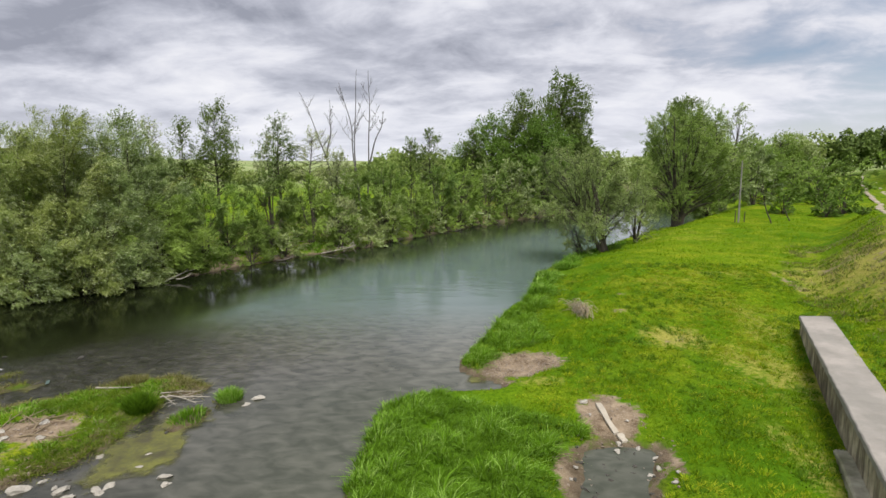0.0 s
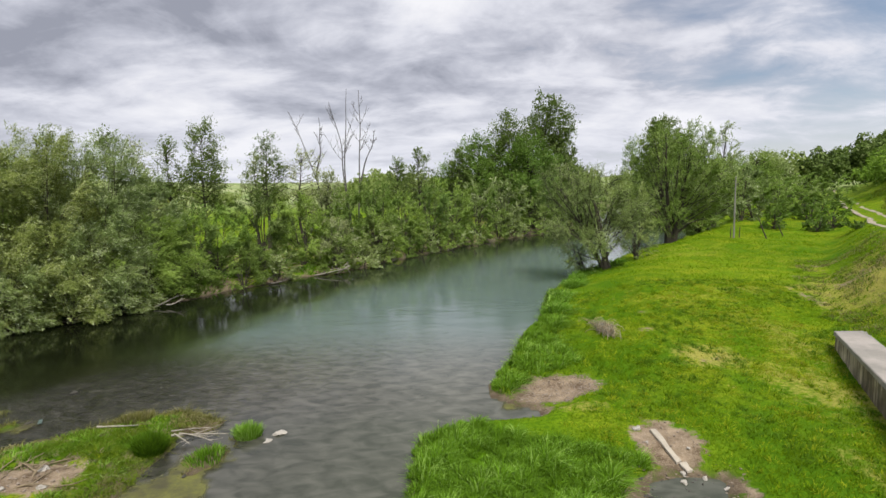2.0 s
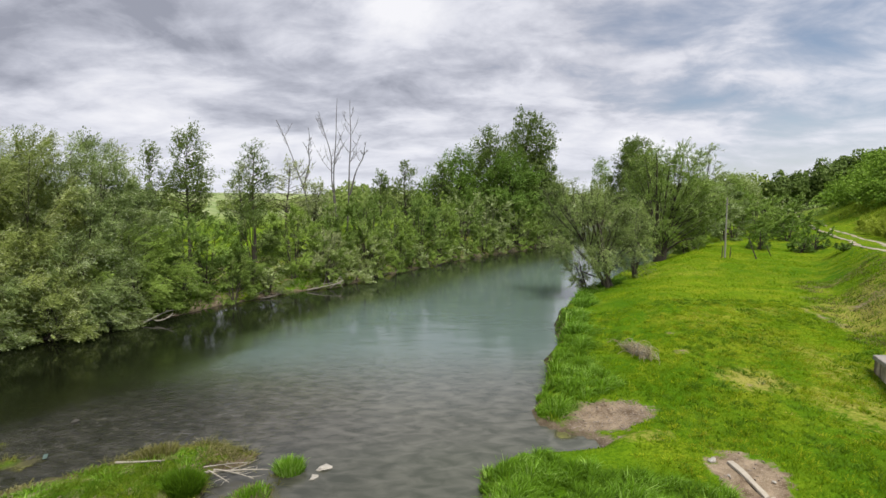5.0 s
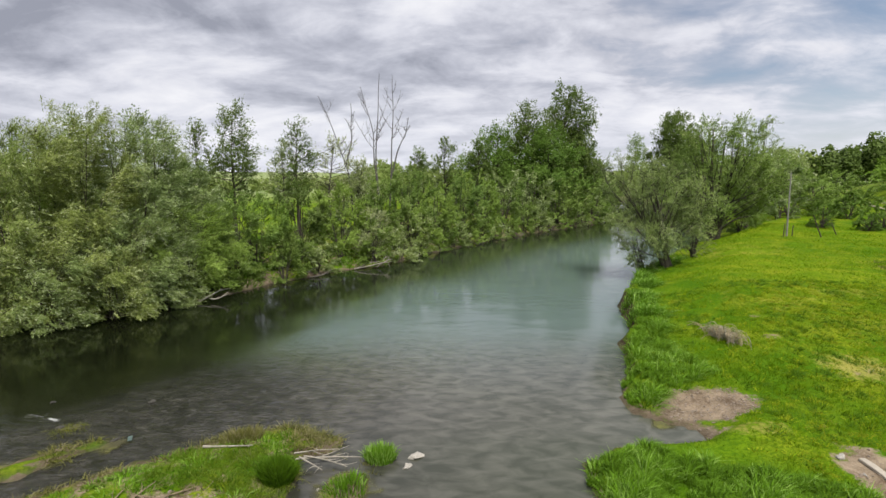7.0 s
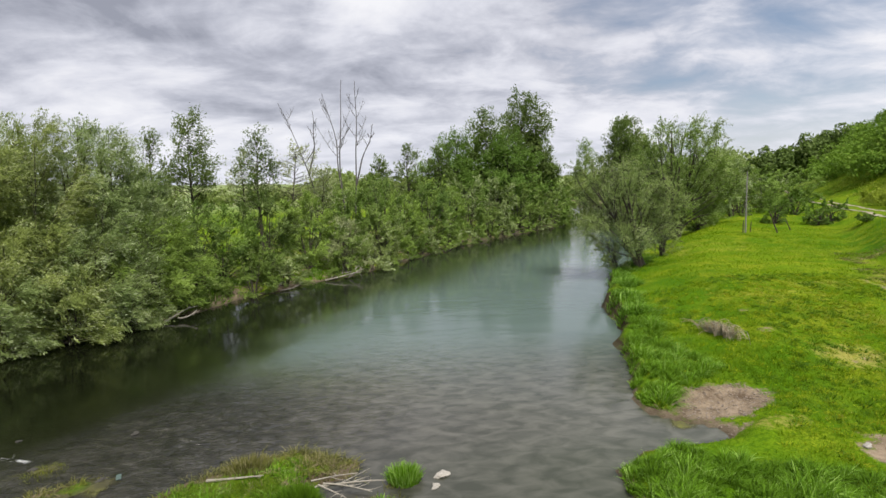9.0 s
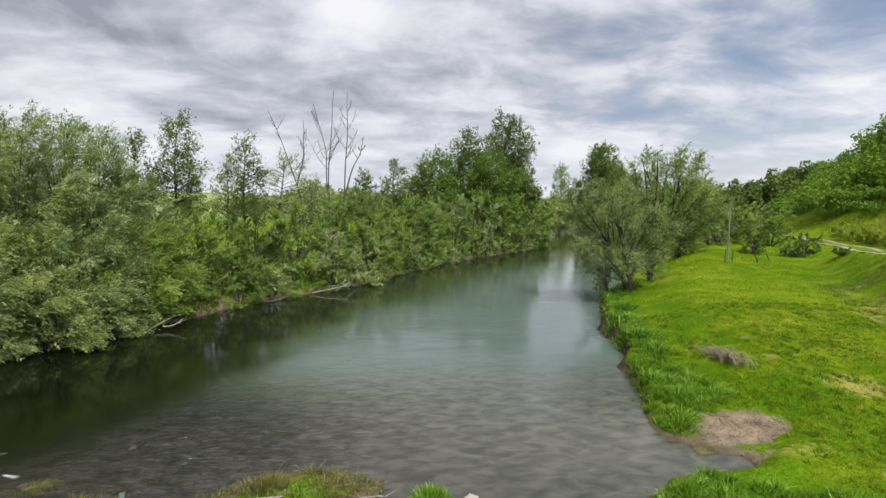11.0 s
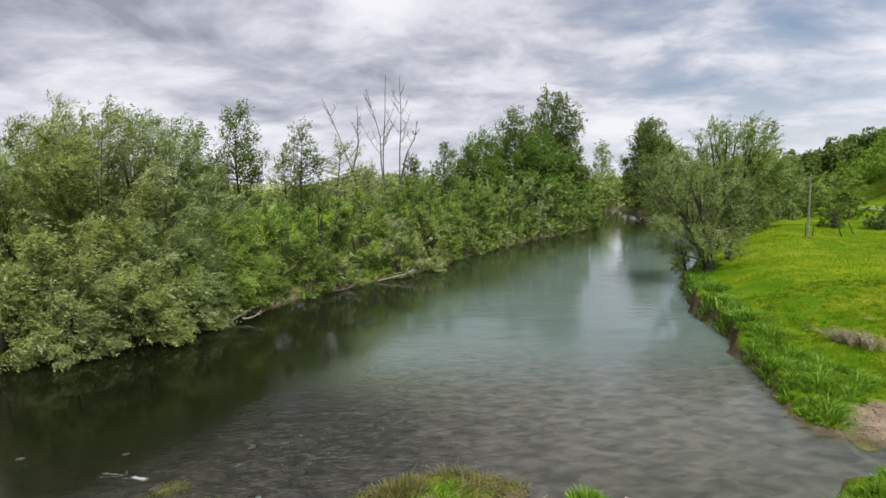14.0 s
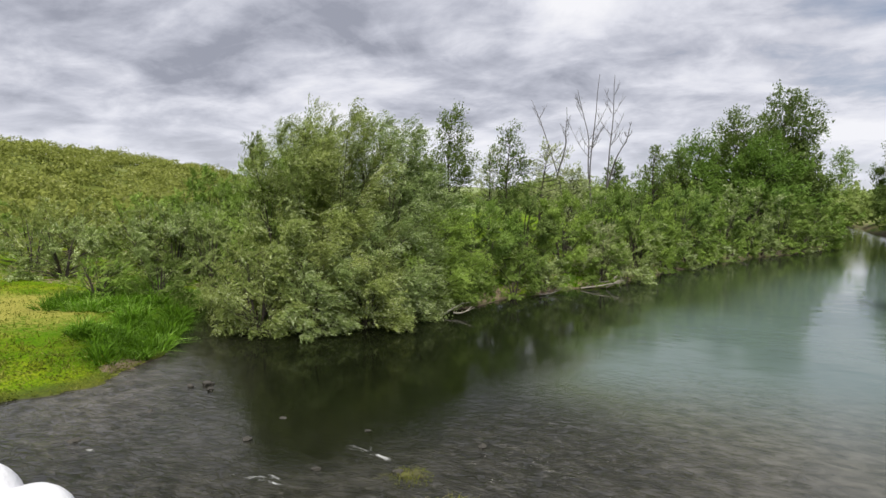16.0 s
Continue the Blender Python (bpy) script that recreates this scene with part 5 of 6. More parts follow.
for k in range(16):
    a = sprinkle.uniform(0, 3.1)
    branchy("dead_branch", "brown flood debris stick on island mud", "branch", sprinkle.uniform(-13.4, -11.4), sprinkle.uniform(12.8, 14.2), 0.27,
            [((0, 0, 0), (1.0 * math.cos(a), 0.8 * math.sin(a), 0.06), 0.03)], twig_brown, 30 + k, twig=1)


def dead_bush(x, y, seed):
    """A long heap of bleached, arching stalks."""
    rng = np.random.default_rng(seed)
    thing = holder("dead_bush", (x, y, land1(x, y) - 0.05), "long heap of dry tan stalks in the meadow", "bush")
    run = unit(np.array([0.12, -1.0]))
    for _ in range(150):
        u, w = rng.normal(0, 0.55), rng.normal(0, 0.11)
        a = np.array([run[0] * u - run[1] * w, run[1] * u + run[0] * w, abs(rng.normal(0, 0.10))])
        turn = rng.normal(0, 0.55)
        out = np.array([run[0] * math.cos(turn) - run[1] * math.sin(turn), run[1] * math.cos(turn) + run[0] * math.sin(turn)]) * rng.choice([-1, 1]) * rng.uniform(0.3, 0.9)
        b = a + np.array([out[0], out[1], rng.uniform(-0.05, 0.3)])
        b[2] = max(b[2], 0.05)
        mid = (a + b) / 2 + (0, 0, rng.uniform(0.2, 0.85))
        v, f = tubes([(bezier(a, mid, b, 6), np.linspace(0.016, 0.006, 6))], 3)
        child("twig", mesh_from("twig", v, f, bark_pale if rng.random() < 0.3 else straw, smooth=True), thing)


dead_bush(5.35, 24.5, 3)


def plank(points, width, thick, label):
    """A bent, bleached board: a bevelled strip along points on the ground."""
    p = np.array(points, float)
    t = np.linspace(0, 1, 11)
    knots = np.linspace(0, 1, len(p))
    x, y = np.interp(t, knots, p[:, 0]), np.interp(t, knots, p[:, 1])
    x[1:-1], y[1:-1] = (x[:-2] + 2 * x[1:-1] + x[2:]) / 4, (y[:-2] + 2 * y[1:-1] + y[2:]) / 4
    z = np.maximum(land(x, y), 0.0) + 0.01
    z = np.polyval(np.polyfit(t, z, 2), t)
    d = unit(np.stack([np.gradient(x), np.gradient(y)], 1))
    bm = bmesh.new()
    rings = []
    for k in range(len(t)):
        w = width * (0.5 + 0.06 * math.sin(7 * t[k]))
        c, n = np.array([x[k], y[k]]), np.array([-d[k, 1], d[k, 0]])
        ring = [(-w, 0.0), (-w, thick * 0.8), (-w + 0.015, thick), (w - 0.015, thick), (w, thick * 0.8), (w, 0.0)]
        rings.append([bm.verts.new((*(c + n * q), z[k] + r)) for q, r in ring])
    for a, b in zip(rings, rings[1:]):
        for i in range(6):
            bm.faces.new((a[i], a[(i + 1) % 6], b[(i + 1) % 6], b[i]))
    bm.faces.new(rings[0][::-1])
    bm.faces.new(rings[-1])
    bmesh.ops.recalc_face_normals(bm, faces=bm.faces)
    me = bpy.data.meshes.new("plank")
    bm.to_mesh(me)
    bm.free()
    me.materials.append(bark_white)
    tagged(new("plank", me), label, "plank")


plank([(4.36, 15.5), (4.40, 15.0), (4.46, 14.6), (4.62, 14.25)], 0.17, 0.07, "bent bleached plank lying on bare mud")
plank([(4.70, 14.22), (4.74, 14.10), (4.80, 13.98)], 0.2, 0.06, "broken end of the bleached plank")


def litter(x, y):
    bm = bmesh.new()
    bmesh.ops.create_grid(bm, x_segments=5, y_segments=4, size=0.5)
    for w in bm.verts:
        w.co.x *= 0.12
        w.co.y *= 0.15
        w.co.z += 0.07 * noise.noise(w.co * 4.0)
    bmesh.ops.solidify(bm, geom=list(bm.faces), thickness=0.02)
    me = bpy.data.meshes.new("plastic_scrap")
    bm.to_mesh(me)
    bm.free()
    me.materials.append(plastic_mat)
    ob = new("plastic_scrap", me)
    ob.location, ob.rotation_euler = (x, y, max(land1(x, y), 0) + 0.12), (0.5, 0.1, 0.4)
    tagged(ob, "crumpled teal plastic scrap at the island's edge", "litter")


litter(-15.1, 17.3)


# ---- bridge under the camera ----
def build_bridge():
    """The deck that the camera walks along and the white post at its rail."""
    deck = holder("bridge_deck", (0, 0, 0), "plain concrete bridge deck spanning the river", "bridge", kind="structure")
    d = unit(np.array([-14.3, 6.54]))
    n = np.array([d[1], -d[0]])
    if n[1] > 0:
        n = -n
    o = np.array([0.9, -0.33])
    rows = []
    for s in np.linspace(-9, 42, 24):
        z = 5.75 - 0.048 * np.clip(s, -5, 25)
        a, b = o + d * s - n * 0.25, o + d * s + n * 5.5
        rows.append([(*a, z - 0.5), (*a, z), (*b, z), (*b, z - 0.5)])
    loft(rows, concrete_top, "deck_slab", deck)
    post = holder("rail_post", (-16.2, 7.98, 4.72), "white painted rounded concrete post at the bridge rail", "post")
    for name, x, y, tall, r, dome in (("post_body", -0.02, 0.0, 0.79, 0.20, 0.30), ("post_base", 0.26, 0.03, 0.70, 0.21, 0.23)):
        t = np.concatenate([np.linspace(0, 1 - dome / tall, 5)[:-1], 1 - dome / tall * np.cos(np.linspace(0, np.pi / 2, 12))])
        round_off = np.clip((t - 1 + dome / tall) * tall / dome, 0, 1)
        prof = r * np.sqrt(np.maximum(1 - round_off ** 2, 0.0001)) * (1 + 0.02 * np.sin(9 * t))
        v, f = tubes([(np.stack([x + 0.015 * np.sin(4 * t), y + 0 * t, t * tall], 1), prof)], 28)
        child(name, mesh_from(name, v, f, white_paint, smooth=True), post)


build_bridge()


# ---- grass ----
def blades(rng, x, y, length, width, lean, segs=2):
    """Curved grass blades standing at x, y. lean: (n, 2) sideways travel of the tip per length."""
    n = len(x)
    z = np.maximum(land(x, y), -0.05)
    a = rng.uniform(0, 6.28, n)
    side = np.stack([np.cos(a), np.sin(a), 0 * a], 1)
    root = np.stack([x, y, z - 0.02], 1)
    out = []
    for k in range(segs + 1):
        t = k / segs
        mid = root + np.concatenate([lean * (length * t ** 1.8)[:, None], (length * (t - 0.40 * np.minimum(np.hypot(*lean.T), 1.6) * t ** 2.4))[:, None]], 1)
        w = width * (1 - 0.9 * t ** 1.5) * 0.5
        out += [mid - side * w[:, None], mid + side * w[:, None]]
    if segs == 1:
        v = np.stack([out[0], out[1], (out[2] + out[3]) / 2], 1).reshape(-1, 3)
        return v, np.arange(len(v)).reshape(-1, 3)
    v = np.stack(out, 1)
    m = 2 * (segs + 1)
    base = (np.arange(n) * m)[:, None, None]
    quad = np.array([[2 * k, 2 * k + 1, 2 * k + 3, 2 * k + 2] for k in range(segs)])[None]
    return v.reshape(-1, 3), (base + quad).reshape(-1, 4)


def grass(name, label, x, y, length, width, material, seed, bend=0.45, wind=0.25, segs=2, outward=None, tone=None):
    rng = np.random.default_rng(seed)
    lean = rng.normal(0, bend, (len(x), 2)) + WIND[:2] * wind
    if outward is not None:
        lean = lean + outward
    v, f = blades(rng, x, y, length, width, lean, segs)
    tone = np.full(len(x), 0.4) if tone is None else tone
    return tagged(new(name, mesh_from(name, v, f, material, {"tone": np.repeat(tone, len(v) // len(x))})), label, "grass", kind="stuff")


def open_ground(x, y, limit=0.38):
    ax, ay = WALL_A
    dx, dy = WALL_B[0] - ax, WALL_B[1] - ay
    right = -((x - ax) * dy - (y - ay) * dx) / math.hypot(dx, dy)
    on_wall = (right > -0.05) & (right < 1.12) & (y < 22)
    rx, _ = road_at(y)
    return (spots(BARE, x, y) < limit + 0.12 * waves(x, y, 81, 3, 0.5) + 0.08 * np.sin(x * 91.7 + y * 57.3)) & (land(x, y) > 0.10) & ~on_wall & (np.abs(x - rx) > 2.0)


def field_of(seed, box, per_m2):
    rng = np.random.default_rng(seed)
    n = int((box[1] - box[0]) * (box[3] - box[2]) * per_m2)
    x, y = rng.uniform(box[0], box[1], n), rng.uniform(box[2], box[3], n)
    ok = open_ground(x, y) & (signed(RIVER, x, y) > 0.15)
    x, y = x[ok], y[ok]
    thick = 0.5 + 0.5 * waves(x, y, seed + 50, 4, 0.16)
    ok = rng.random(len(x)) < 0.35 + 0.75 * thick
    return rng, x[ok], y[ok], thick[ok]


rng, x, y, thick = field_of(501, (-3, 19, 8, 31), 340)
lush = np.exp(-(((x - 7.2) / 2.2) ** 2 + ((y - 13.5) / 3.5) ** 2)) + 0.6 * np.exp(-(((x - 4.5) / 2.0) ** 2 + ((y - 21) / 3.0) ** 2))
grass("meadow_grass", "short bright green meadow grass", x, y, (0.05 + 0.07 * thick + 0.09 * lush) * (0.6 + 0.8 * rng.random(len(x))), 0.022 + 0.012 * rng.random(len(x)), grass_short, 511, 0.6, 0.2, 1, None, np.clip(0.72 - 0.75 * spots(LUSH_AND_SHADED, x, y) + 0.35 * waves(x, y, 71, 4, 0.14) + 0.35 * waves(x, y, 73, 3, 0.8), 0, 1.2))
rng, x, y, thick = field_of(502, (2, 34, 31, 60), 60)
grass("meadow_grass", "short yellow-green meadow grass farther off", x, y, (0.07 + 0.10 * thick) * (0.6 + 0.8 * rng.random(len(x))), 0.05 + 0.03 * rng.random(len(x)), grass_short, 512, 0.6, 0.2, 1, None, 0.7 + 0 * x)
rng, x, y, thick = field_of(503, (-48, -30, 16, 33), 60)
grass("meadow_grass", "yellow-green grass on the western meadow", x, y, (0.08 + 0.10 * thick) * (0.6 + 0.8 * rng.random(len(x))), 0.05 + 0.03 * rng.random(len(x)), moss_green, 513, 0.6, 0.2, 1, None, 0.5 + 0 * x)


def tussocks(seed, n, box, keep, blades_each, length, radius, material, name, label, width=0.03, bend=0.35, gap=0.0, bright=1.0, segs=2, mound=0.0):
    """Arching grass gathered in rounded clumps."""
    rng = np.random.default_rng(seed)
    cx, cy = rng.uniform(box[0], box[1], n), rng.uniform(box[2], box[3], n)
    ok = keep(cx, cy)
    cx, cy = cx[ok], cy[ok]
    apart = []
    for k in range(len(cx) if gap else 0):
        if all((cx[k] - cx[j]) ** 2 + (cy[k] - cy[j]) ** 2 > (gap * radius) ** 2 for j in apart):
            apart.append(k)
    if gap:
        cx, cy = cx[apart], cy[apart]
    m = len(cx)
    which = np.repeat(np.arange(m), blades_each)
    size = (0.5 + 0.9 * rng.random(m))[which]
    a, q = rng.uniform(0, 6.28, len(which)), np.sqrt(rng.random(len(which)))
    ox, oy = np.cos(a) * q * radius * size, np.sin(a) * q * radius * size
    x, y = cx[which] + ox, cy[which] + oy
    ok = (land(x, y) > -0.05) & (signed(RIVER, x, y) > -0.45)
    isl = np.minimum(np.minimum(signed(ISLAND, x, y), signed(STRIP, x, y)), signed(ISLET, x, y)) < (0.3 if length > 0.15 else 1.6)
    ok |= isl
    hue = (rng.random(m) ** 1.4 * 1.25 * bright)[which][ok]
    x, y, ox, oy, size, q = x[ok], y[ok], ox[ok], oy[ok], size[ok], q[ok]
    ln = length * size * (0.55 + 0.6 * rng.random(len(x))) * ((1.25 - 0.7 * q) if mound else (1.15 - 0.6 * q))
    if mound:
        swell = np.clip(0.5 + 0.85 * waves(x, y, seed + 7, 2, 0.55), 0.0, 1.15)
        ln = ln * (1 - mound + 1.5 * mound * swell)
        # tone drops at clump rims and hollows, painting the shade between mounds
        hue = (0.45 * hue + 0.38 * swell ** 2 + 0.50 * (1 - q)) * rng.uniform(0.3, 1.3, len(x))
    out = np.stack([ox, oy], 1) / radius * 1.15
    return grass(name, label, x, y, ln, width * (0.7 + 0.6 * rng.random(len(x))), material, seed + 1, bend, 0.35, segs, out, hue)


def near_bank(x, y):
    return (signed(RIVER, x, y) > 0.16) & (signed(POOL, x, y) > 0.5) & (x < 3.6 - 0.25 * np.maximum(0, y - 14)) & (spots(BARE, x, y) < 0.4) & (y < np.interp(x, [-2, -0.6, 0.0, 3.6], [16.6, 16.5, 15.5, 14.2]))


def mid_bank(x, y):
    d = signed(RIVER, x, y)
    return (d > np.where(y > 24, 0.42, 0.2)) & (d < 1.5 + 1.6 * np.exp(-((y - 21.5) / 2.0) ** 2)) & (y > 19.6) & (spots(BARE, x, y) < 0.45)


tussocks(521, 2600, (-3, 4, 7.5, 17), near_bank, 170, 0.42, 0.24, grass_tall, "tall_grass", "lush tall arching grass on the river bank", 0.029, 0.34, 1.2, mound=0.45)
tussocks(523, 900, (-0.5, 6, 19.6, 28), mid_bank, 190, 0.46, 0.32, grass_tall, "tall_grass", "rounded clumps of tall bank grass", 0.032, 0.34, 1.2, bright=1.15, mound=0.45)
tussocks(525, 700, (1.5, 13, 28, 47), mid_bank, 90, 0.55, 0.55, grass_tall, "tall_grass", "wind-combed tall grass along the cut bank", 0.045)
tussocks(527, 60, (9, 14, 9, 21), lambda x, y: open_ground(x, y) & (np.abs((x - 13.5) * 14.6 - (y - 21.6) * 6.1) / 15.8 < 0.55), 50, 0.22, 0.3, grass_short, "wall_foot_grass", "grass growing along the wall foot", 0.03)


def scattered(x, y):
    return open_ground(x, y) & (waves(x, y, 61, 3, 0.12) > -0.1) & (signed(RIVER, x, y) > 1.5)


tussocks(529, 2300, (2, 17, 8, 32), scattered, 34, 0.19, 0.15, grass_tall, "grass_clumps", "darker clumps of grass in the meadow", 0.042, 0.4, 0.0, 0.35, 1)


tussocks(530, 2200, (3, 17, 8, 32), lambda x, y: open_ground(x, y) & (signed(RIVER, x, y) > 2.0) & (waves(x, y, 66, 3, 0.10) > 0.0) & (spots(LUSH_AND_SHADED, x, y) < 0.4), 34, 0.14, 0.16, grass_yellow, "grass_clumps", "yellowish tufts of grass in the meadow", 0.034, 0.45, 0.0, 0.8, 1)


tussocks(531, 2600, (2, 17, 8, 32), lambda x, y: open_ground(x, y) & (signed(RIVER, x, y) > 1.0), 34, 0.19, 0.16, grass_short, "grass_clumps", "fresh light green tufts in the meadow", 0.036, 0.45, 0.0, 1.8, 1)


def track_bank(x, y):
    rx, _ = road_at(y)
    return (x > rx - 7.5) & (x < rx - 2.3) & (x > 14.2) & (waves(x, y, 68, 3, 0.16) > -0.5)


tussocks(543, 1100, (14, 28, 18, 38), track_bank, 42, 0.24, 0.34, grass_dry, "bank_weeds", "rough dry weeds on the bank below the track", 0.04, 0.5, 0.0, 1.0, 1)
tussocks(551, 700, (14, 28, 18, 38), track_bank, 42, 0.24, 0.34, grass_short, "bank_weeds", "rough green weeds on the bank below the track", 0.04, 0.5, 0.0, 0.5, 1)


def on_island(x, y):
    return (signed(ISLAND, x, y) < -0.5) & (waves(x, y, 91, 3, 0.18) > -0.35) & (spots(BARE, x, y) < 0.35)


def island_rim(x, y):
    i = np.minimum(np.minimum(signed(ISLAND, x, y), signed(STRIP, x, y)), signed(ISLET, x, y) + 0.05)
    return (i > -0.6) & (i < 0.35) & (waves(x, y, 93, 3, 0.3) > -0.2)


tussocks(532, 420, (-18, -8, 8.5, 18.4), on_island, 80, 0.21, 0.40, grass_tall, "island_grass", "bright green grass on the river island", 0.03)
tussocks(533, 520, (-19, -8, 8.5, 18.6), island_rim, 45, 0.24, 0.35, grass_dry, "water_weed", "yellowish weeds fringing the river island", 0.03, 0.6)
tussocks(535, 300, (-19, -8, 8.5, 18.6), island_rim, 60, 0.10, 0.45, moss_green, "island_moss", "low yellow-green mossy growth at island edge", 0.04, 0.8)


def west_reeds(x, y):
    return (signed(RIVER, x, y) > 0.1) & (signed(RIVER, x, y) < 4.5 + 2 * waves(x, y, 63, 2, 0.08)) & (y > 22.2 - 0.2 * (x + 31)) & (x < -29.5)


tussocks(537, 520, (-42, -29.5, 20, 34), west_reeds, 110, 0.85, 0.55, grass_tall, "tall_grass", "bright green reeds on the western bank", 0.05)
tussocks(539, 700, (-24, 24, 36, 108), lambda x, y: (signed(RIVER, x, y) > 0.2) & (signed(RIVER, x, y) < 5) & (x < 0.67 * y - 44), 40, 0.8, 0.7, grass_tall, "undergrowth", "rank green undergrowth beneath the willows", 0.07)
tussocks(538, 420, (-37, -20, 28, 41), lambda x, y: (signed(RIVER, x, y) > -0.2) & (signed(RIVER, x, y) < 5) & (y > 29.5), 60, 0.9, 0.6, leaf_dark, "undergrowth", "dark rank undergrowth beneath the willow thicket", 0.07)
tussocks(541, 900, (40, 85, 45, 100), lambda x, y: (x > road_at(y)[0] + 4) & (x < road_at(y)[0] + 17), 30, 1.1, 0.9, leaf_weed, "tall_weeds", "yellow-green tall weeds beside the track", 0.09)


def tuft(x, y, r, h, n, material, seed, label, name="grass_tuft", tone=0.6, spread=0.4):
    rng = np.random.default_rng(seed)
    a, q = rng.uniform(0, 6.28, n), np.sqrt(rng.random(n))
    ox, oy = np.cos(a) * q * r, np.sin(a) * q * r
    lean = np.stack([ox, oy], 1) / r * spread + rng.normal(0, 0.15, (n, 2))
    v, f = blades(rng, x + ox, y + oy, h * (0.6 + 0.5 * rng.random(n)) * (1.1 - 0.4 * q), 0.028 + 0.01 * rng.random(n), lean, 3)
    tagged(new(name, mesh_from(name, v, f, material, {"tone": np.repeat(np.clip(rng.normal(tone, 0.15, n), 0, 1), len(v) // n)})), label, "grass tuft", "tufts on the island")


tuft(-7.75, 16.4, 0.4, 0.55, 700, grass_tall, 1, "bright green grass tuft standing in the water", tone=0.9)
tuft(-10.15, 15.2, 0.40, 0.62, 2600, grass_tall, 2, "dark green rounded sedge tussock on the island", tone=0.05)
tuft(-8.4, 14.9, 0.55, 0.34, 420, grass_tall, 3, "yellowish grass tuft on wet island edge")
tuft(-11.8, 17.2, 0.6, 0.4, 500, grass_dry, 4, "yellowish grass tuft on wet island edge")
tuft(-17.4, 18.0, 0.55, 0.16, 500, moss_green, 5, "flat mossy green patch in the riffle")


def algae(x, y):
    i = np.minimum(signed(ISLAND, x, y), signed(STRIP, x, y))
    return (i > -0.1) & (i < 1.2) & (x > -10.8) & (x < -7.4) & (y < 15.4) & (waves(x, y, 95, 3, 0.22) > -0.1)


tussocks(545, 150, (-11.5, -7.4, 10.4, 16), algae, 34, 0.14, 0.40, moss_green, "water_weed", "yellow-green water weed in shallow water", 0.035, 0.9)


def algae_sheet(outline_points, seed, label):
    """A film of algae lying on the shallows, thinning out at its ragged rim."""
    p = np.array(outline_points)
    gx, gy = np.arange(p[:, 0].min() - 0.6, p[:, 0].max() + 0.6, 0.14), np.arange(p[:, 1].min() - 0.6, p[:, 1].max() + 0.6, 0.14)
    x, y = np.meshgrid(gx, gy)
    d = signed(outline_points, x, y) + 0.4 * waves(x, y, seed, 4, 0.35)
    z = 0.022 + 0.012 * waves(x, y, seed + 1, 3, 0.8)
    i = (np.arange(len(gy) - 1)[:, None] * len(gx) + np.arange(len(gx) - 1)[None])
    corner = np.stack([i, i + 1, i + len(gx) + 1, i + len(gx)], -1).reshape(-1, 4)
    corner = corner[(d.ravel()[corner] < 0.1).all(1)]
    used, faces = np.unique(corner, return_inverse=True)
    v = np.stack([x, y, z], -1).reshape(-1, 3)[used]
    me = mesh_from("algae_mat", v, faces.reshape(-1, 4), algae_mat, {"rim": np.clip(-d.ravel()[used] / 0.55, 0, 1)}, True)
    tagged(new("algae_mat", me), label, "algae", kind="stuff")


algae_sheet([(-9.6, 11.4), (-9.9, 13.4), (-9.4, 15.0), (-8.3, 15.9), (-7.4, 15.0), (-7.4, 13.2), (-7.8, 11.8), (-8.6, 11.0)], 97, "yellow-green algae film in the island shallows")
algae_sheet([(-18.9, 14.6), (-17.3, 16.7), (-15.8, 17.8), (-15.2, 17.2), (-16.2, 15.7), (-17.6, 14.2)], 101, "olive algae film on the small islet")
algae_sheet([(-18.2, 17.7), (-17.5, 18.6), (-16.9, 18.5), (-17.1, 17.8)], 103, "yellow-green algae film in the riffle")
algae_sheet([(0.1, 18.3), (0.5, 19.3), (1.0, 19.0), (1.3, 18.1), (0.7, 17.9)], 105, "yellow-green algae film at the muddy inlet")


def island_lawn(x, y):
    d = signed([(-12.9, 16.2), (-11.4, 16.6), (-9.9, 15.8), (-9.8, 14.3), (-9.7, 12.6), (-10.2, 11.8), (-11.6, 11.2), (-11.3, 12.6), (-10.9, 13.6), (-11.6, 14.8), (-13.4, 14.8)], x, y)
    return d < 0.15 + 0.2 * waves(x, y, 107, 3, 0.4)


tussocks(553, 700, (-13.6, -9.6, 11, 16.8), island_lawn, 60, 0.20, 0.26, grass_lawn, "island_grass", "fine soft bright green grass on the river island", 0.018, 0.5, 0.0, 1.0, 1)
tussocks(555, 90, (-13.2, -9.4, 16.7, 18.3), lambda x, y: (signed(ISLAND, x, y) < 0.4) & (waves(x, y, 109, 3, 0.4) > -0.3), 22, 0.34, 0.34, grass_dry, "water_weed", "brownish weeds fringing the river island", 0.022, 0.4)
tussocks(549, 160, (-34, -29.6, 18, 24), lambda x, y: signed(RIVER, x, y) > -0.2, 60, 0.10, 0.5, moss_green, "water_weed", "low green growth on the western water edge", 0.05, 0.8)


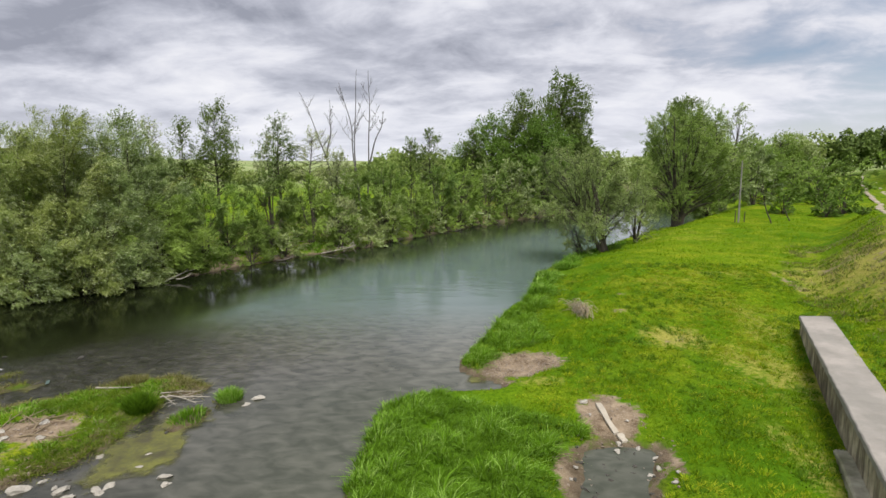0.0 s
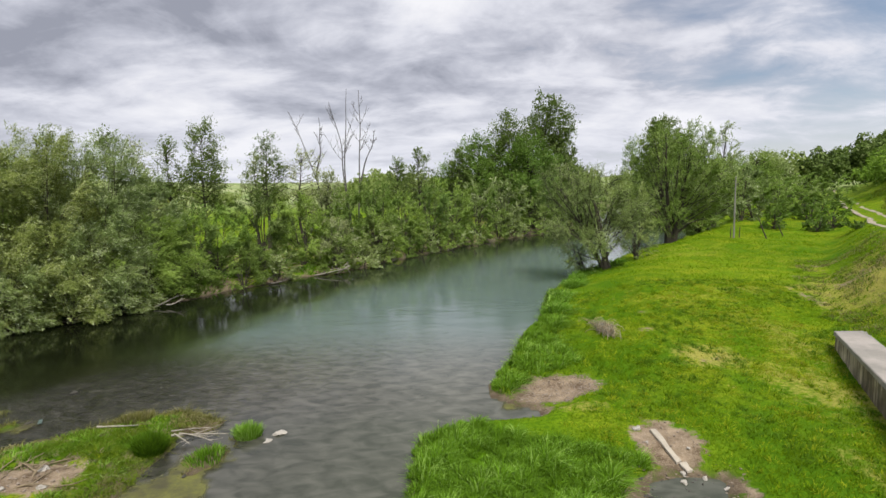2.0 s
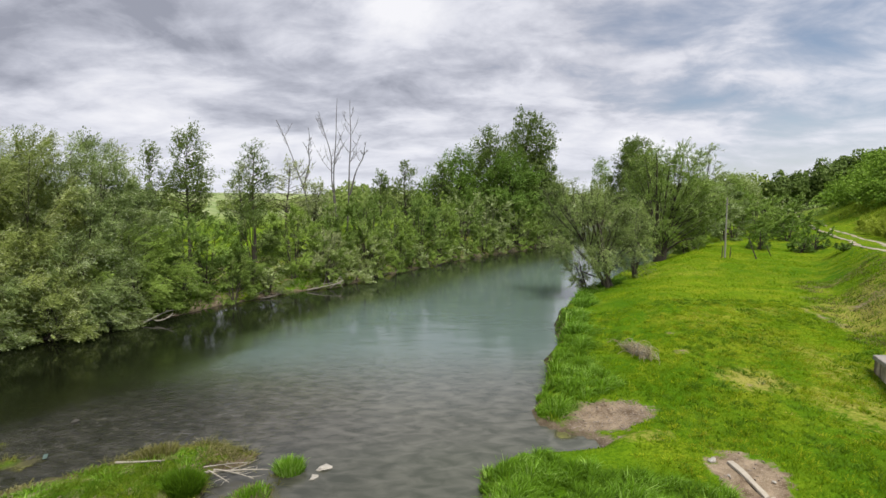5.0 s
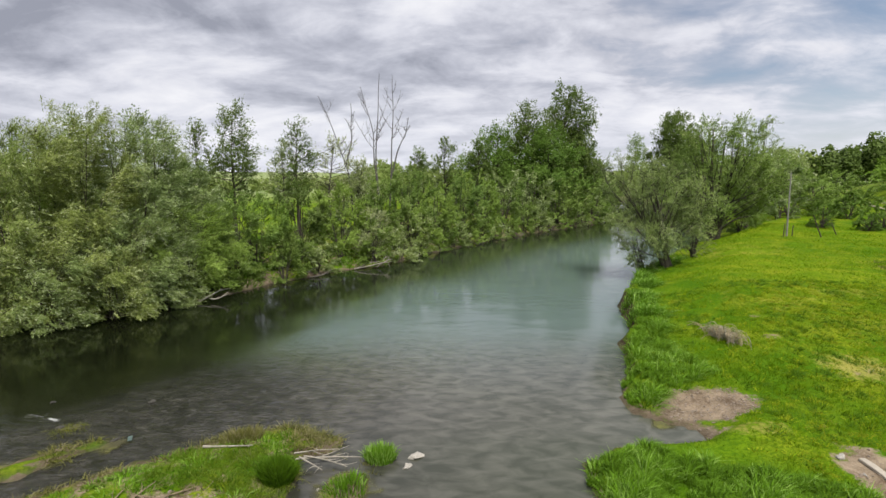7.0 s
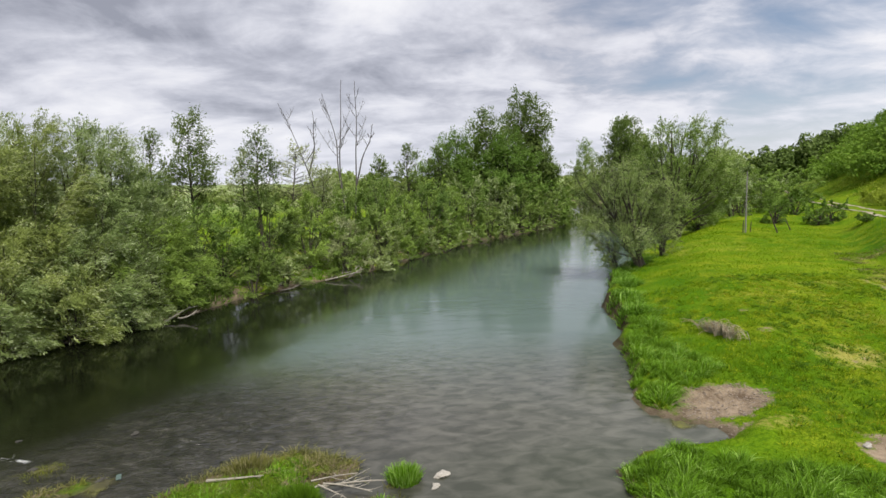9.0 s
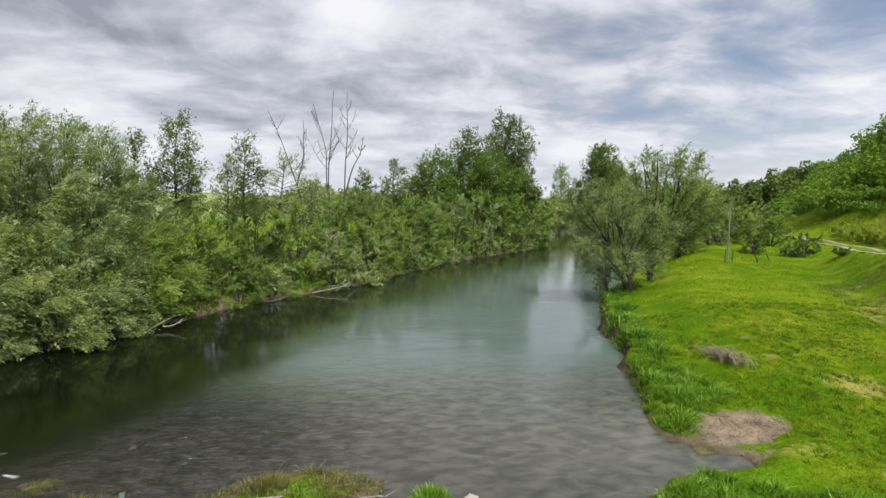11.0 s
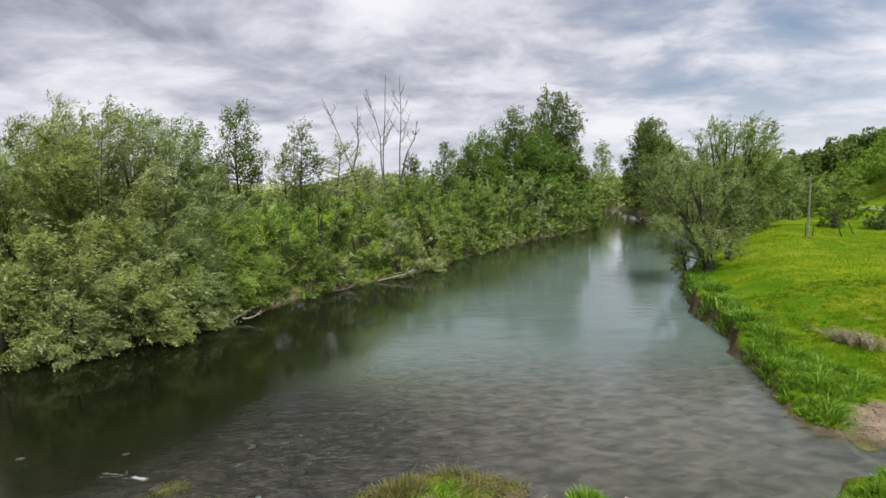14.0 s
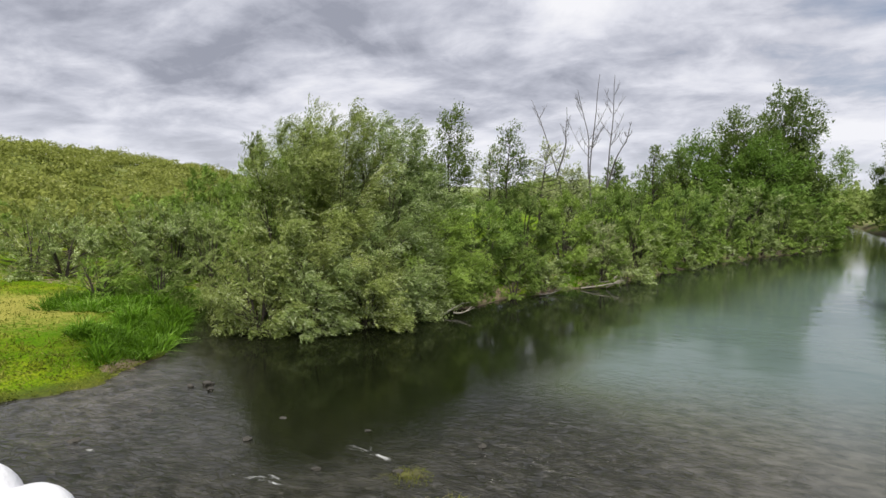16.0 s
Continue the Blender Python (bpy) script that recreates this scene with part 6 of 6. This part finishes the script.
def pebbles(seed, n, box, keep, size, material, label):
    """Loose gravel as one mesh of small uneven stones."""
    rng = np.random.default_rng(seed)
    bm = bmesh.new()
    bmesh.ops.create_icosphere(bm, subdivisions=1, radius=0.5)
    unit_v = np.array([w.co[:] for w in bm.verts])
    unit_f = np.array([[w.index for w in f.verts] for f in bm.faces])
    bm.free()
    x, y = rng.uniform(box[0], box[1], n), rng.uniform(box[2], box[3], n)
    ok = keep(x, y)
    x, y = x[ok], y[ok]
    m = len(x)
    s = size * (0.4 + 1.2 * rng.random(m) ** 2)
    shape = unit_v[None] * (1 + 0.3 * rng.normal(size=(m, len(unit_v), 1))) * (np.stack([s, s * 0.75, s * 0.5], 1))[:, None]
    a = rng.uniform(0, 6.28, m)[:, None]
    px = shape[..., 0] * np.cos(a) - shape[..., 1] * np.sin(a) + x[:, None]
    py = shape[..., 0] * np.sin(a) + shape[..., 1] * np.cos(a) + y[:, None]
    pz = shape[..., 2] + (np.maximum(land(x, y), -0.03) + 0.12 * s)[:, None]
    f = (np.arange(m)[:, None, None] * len(unit_v) + unit_f[None]).reshape(-1, 3)
    tagged(new("gravel", mesh_from("gravel", np.stack([px, py, pz], -1).reshape(-1, 3), f, material)), label, "gravel", kind="stuff")


pebbles(601, 1300, (0.4, 4.2, 17.2, 20.8), lambda x, y: (spots(BARE, x, y) > 0.45) & (land(x, y) > -0.02), 0.07, stone_tan, "fine pale gravel on the muddy beach")
pebbles(602, 500, (2.4, 6.2, 8.5, 16.4), lambda x, y: ((spots(BARE, x, y) > 0.4) | (signed(POOL, x, y) < 0.5)) & (signed(POOL, x, y) > -0.35), 0.07, stone_tan, "pale gravel round the pool edge")
pebbles(603, 260, (2.6, 5.6, 8.5, 14.0), lambda x, y: signed(POOL, x, y) < 0.1, 0.11, stone_dark, "dark wet stones in the shallow pool")
pebbles(604, 420, (-14.2, -10.4, 11.2, 14.6), lambda x, y: spots(BARE, x, y) > 0.4, 0.08, stone_tan, "gravel and flood debris on island mud")
pebbles(605, 260, (-12.5, -6.5, 9.8, 14.0), lambda x, y: (signed(ISLAND, x, y) > 0.0) & (signed(ISLAND, x, y) < 2.2), 0.10, stone_dark, "dark stones in the island shallows")
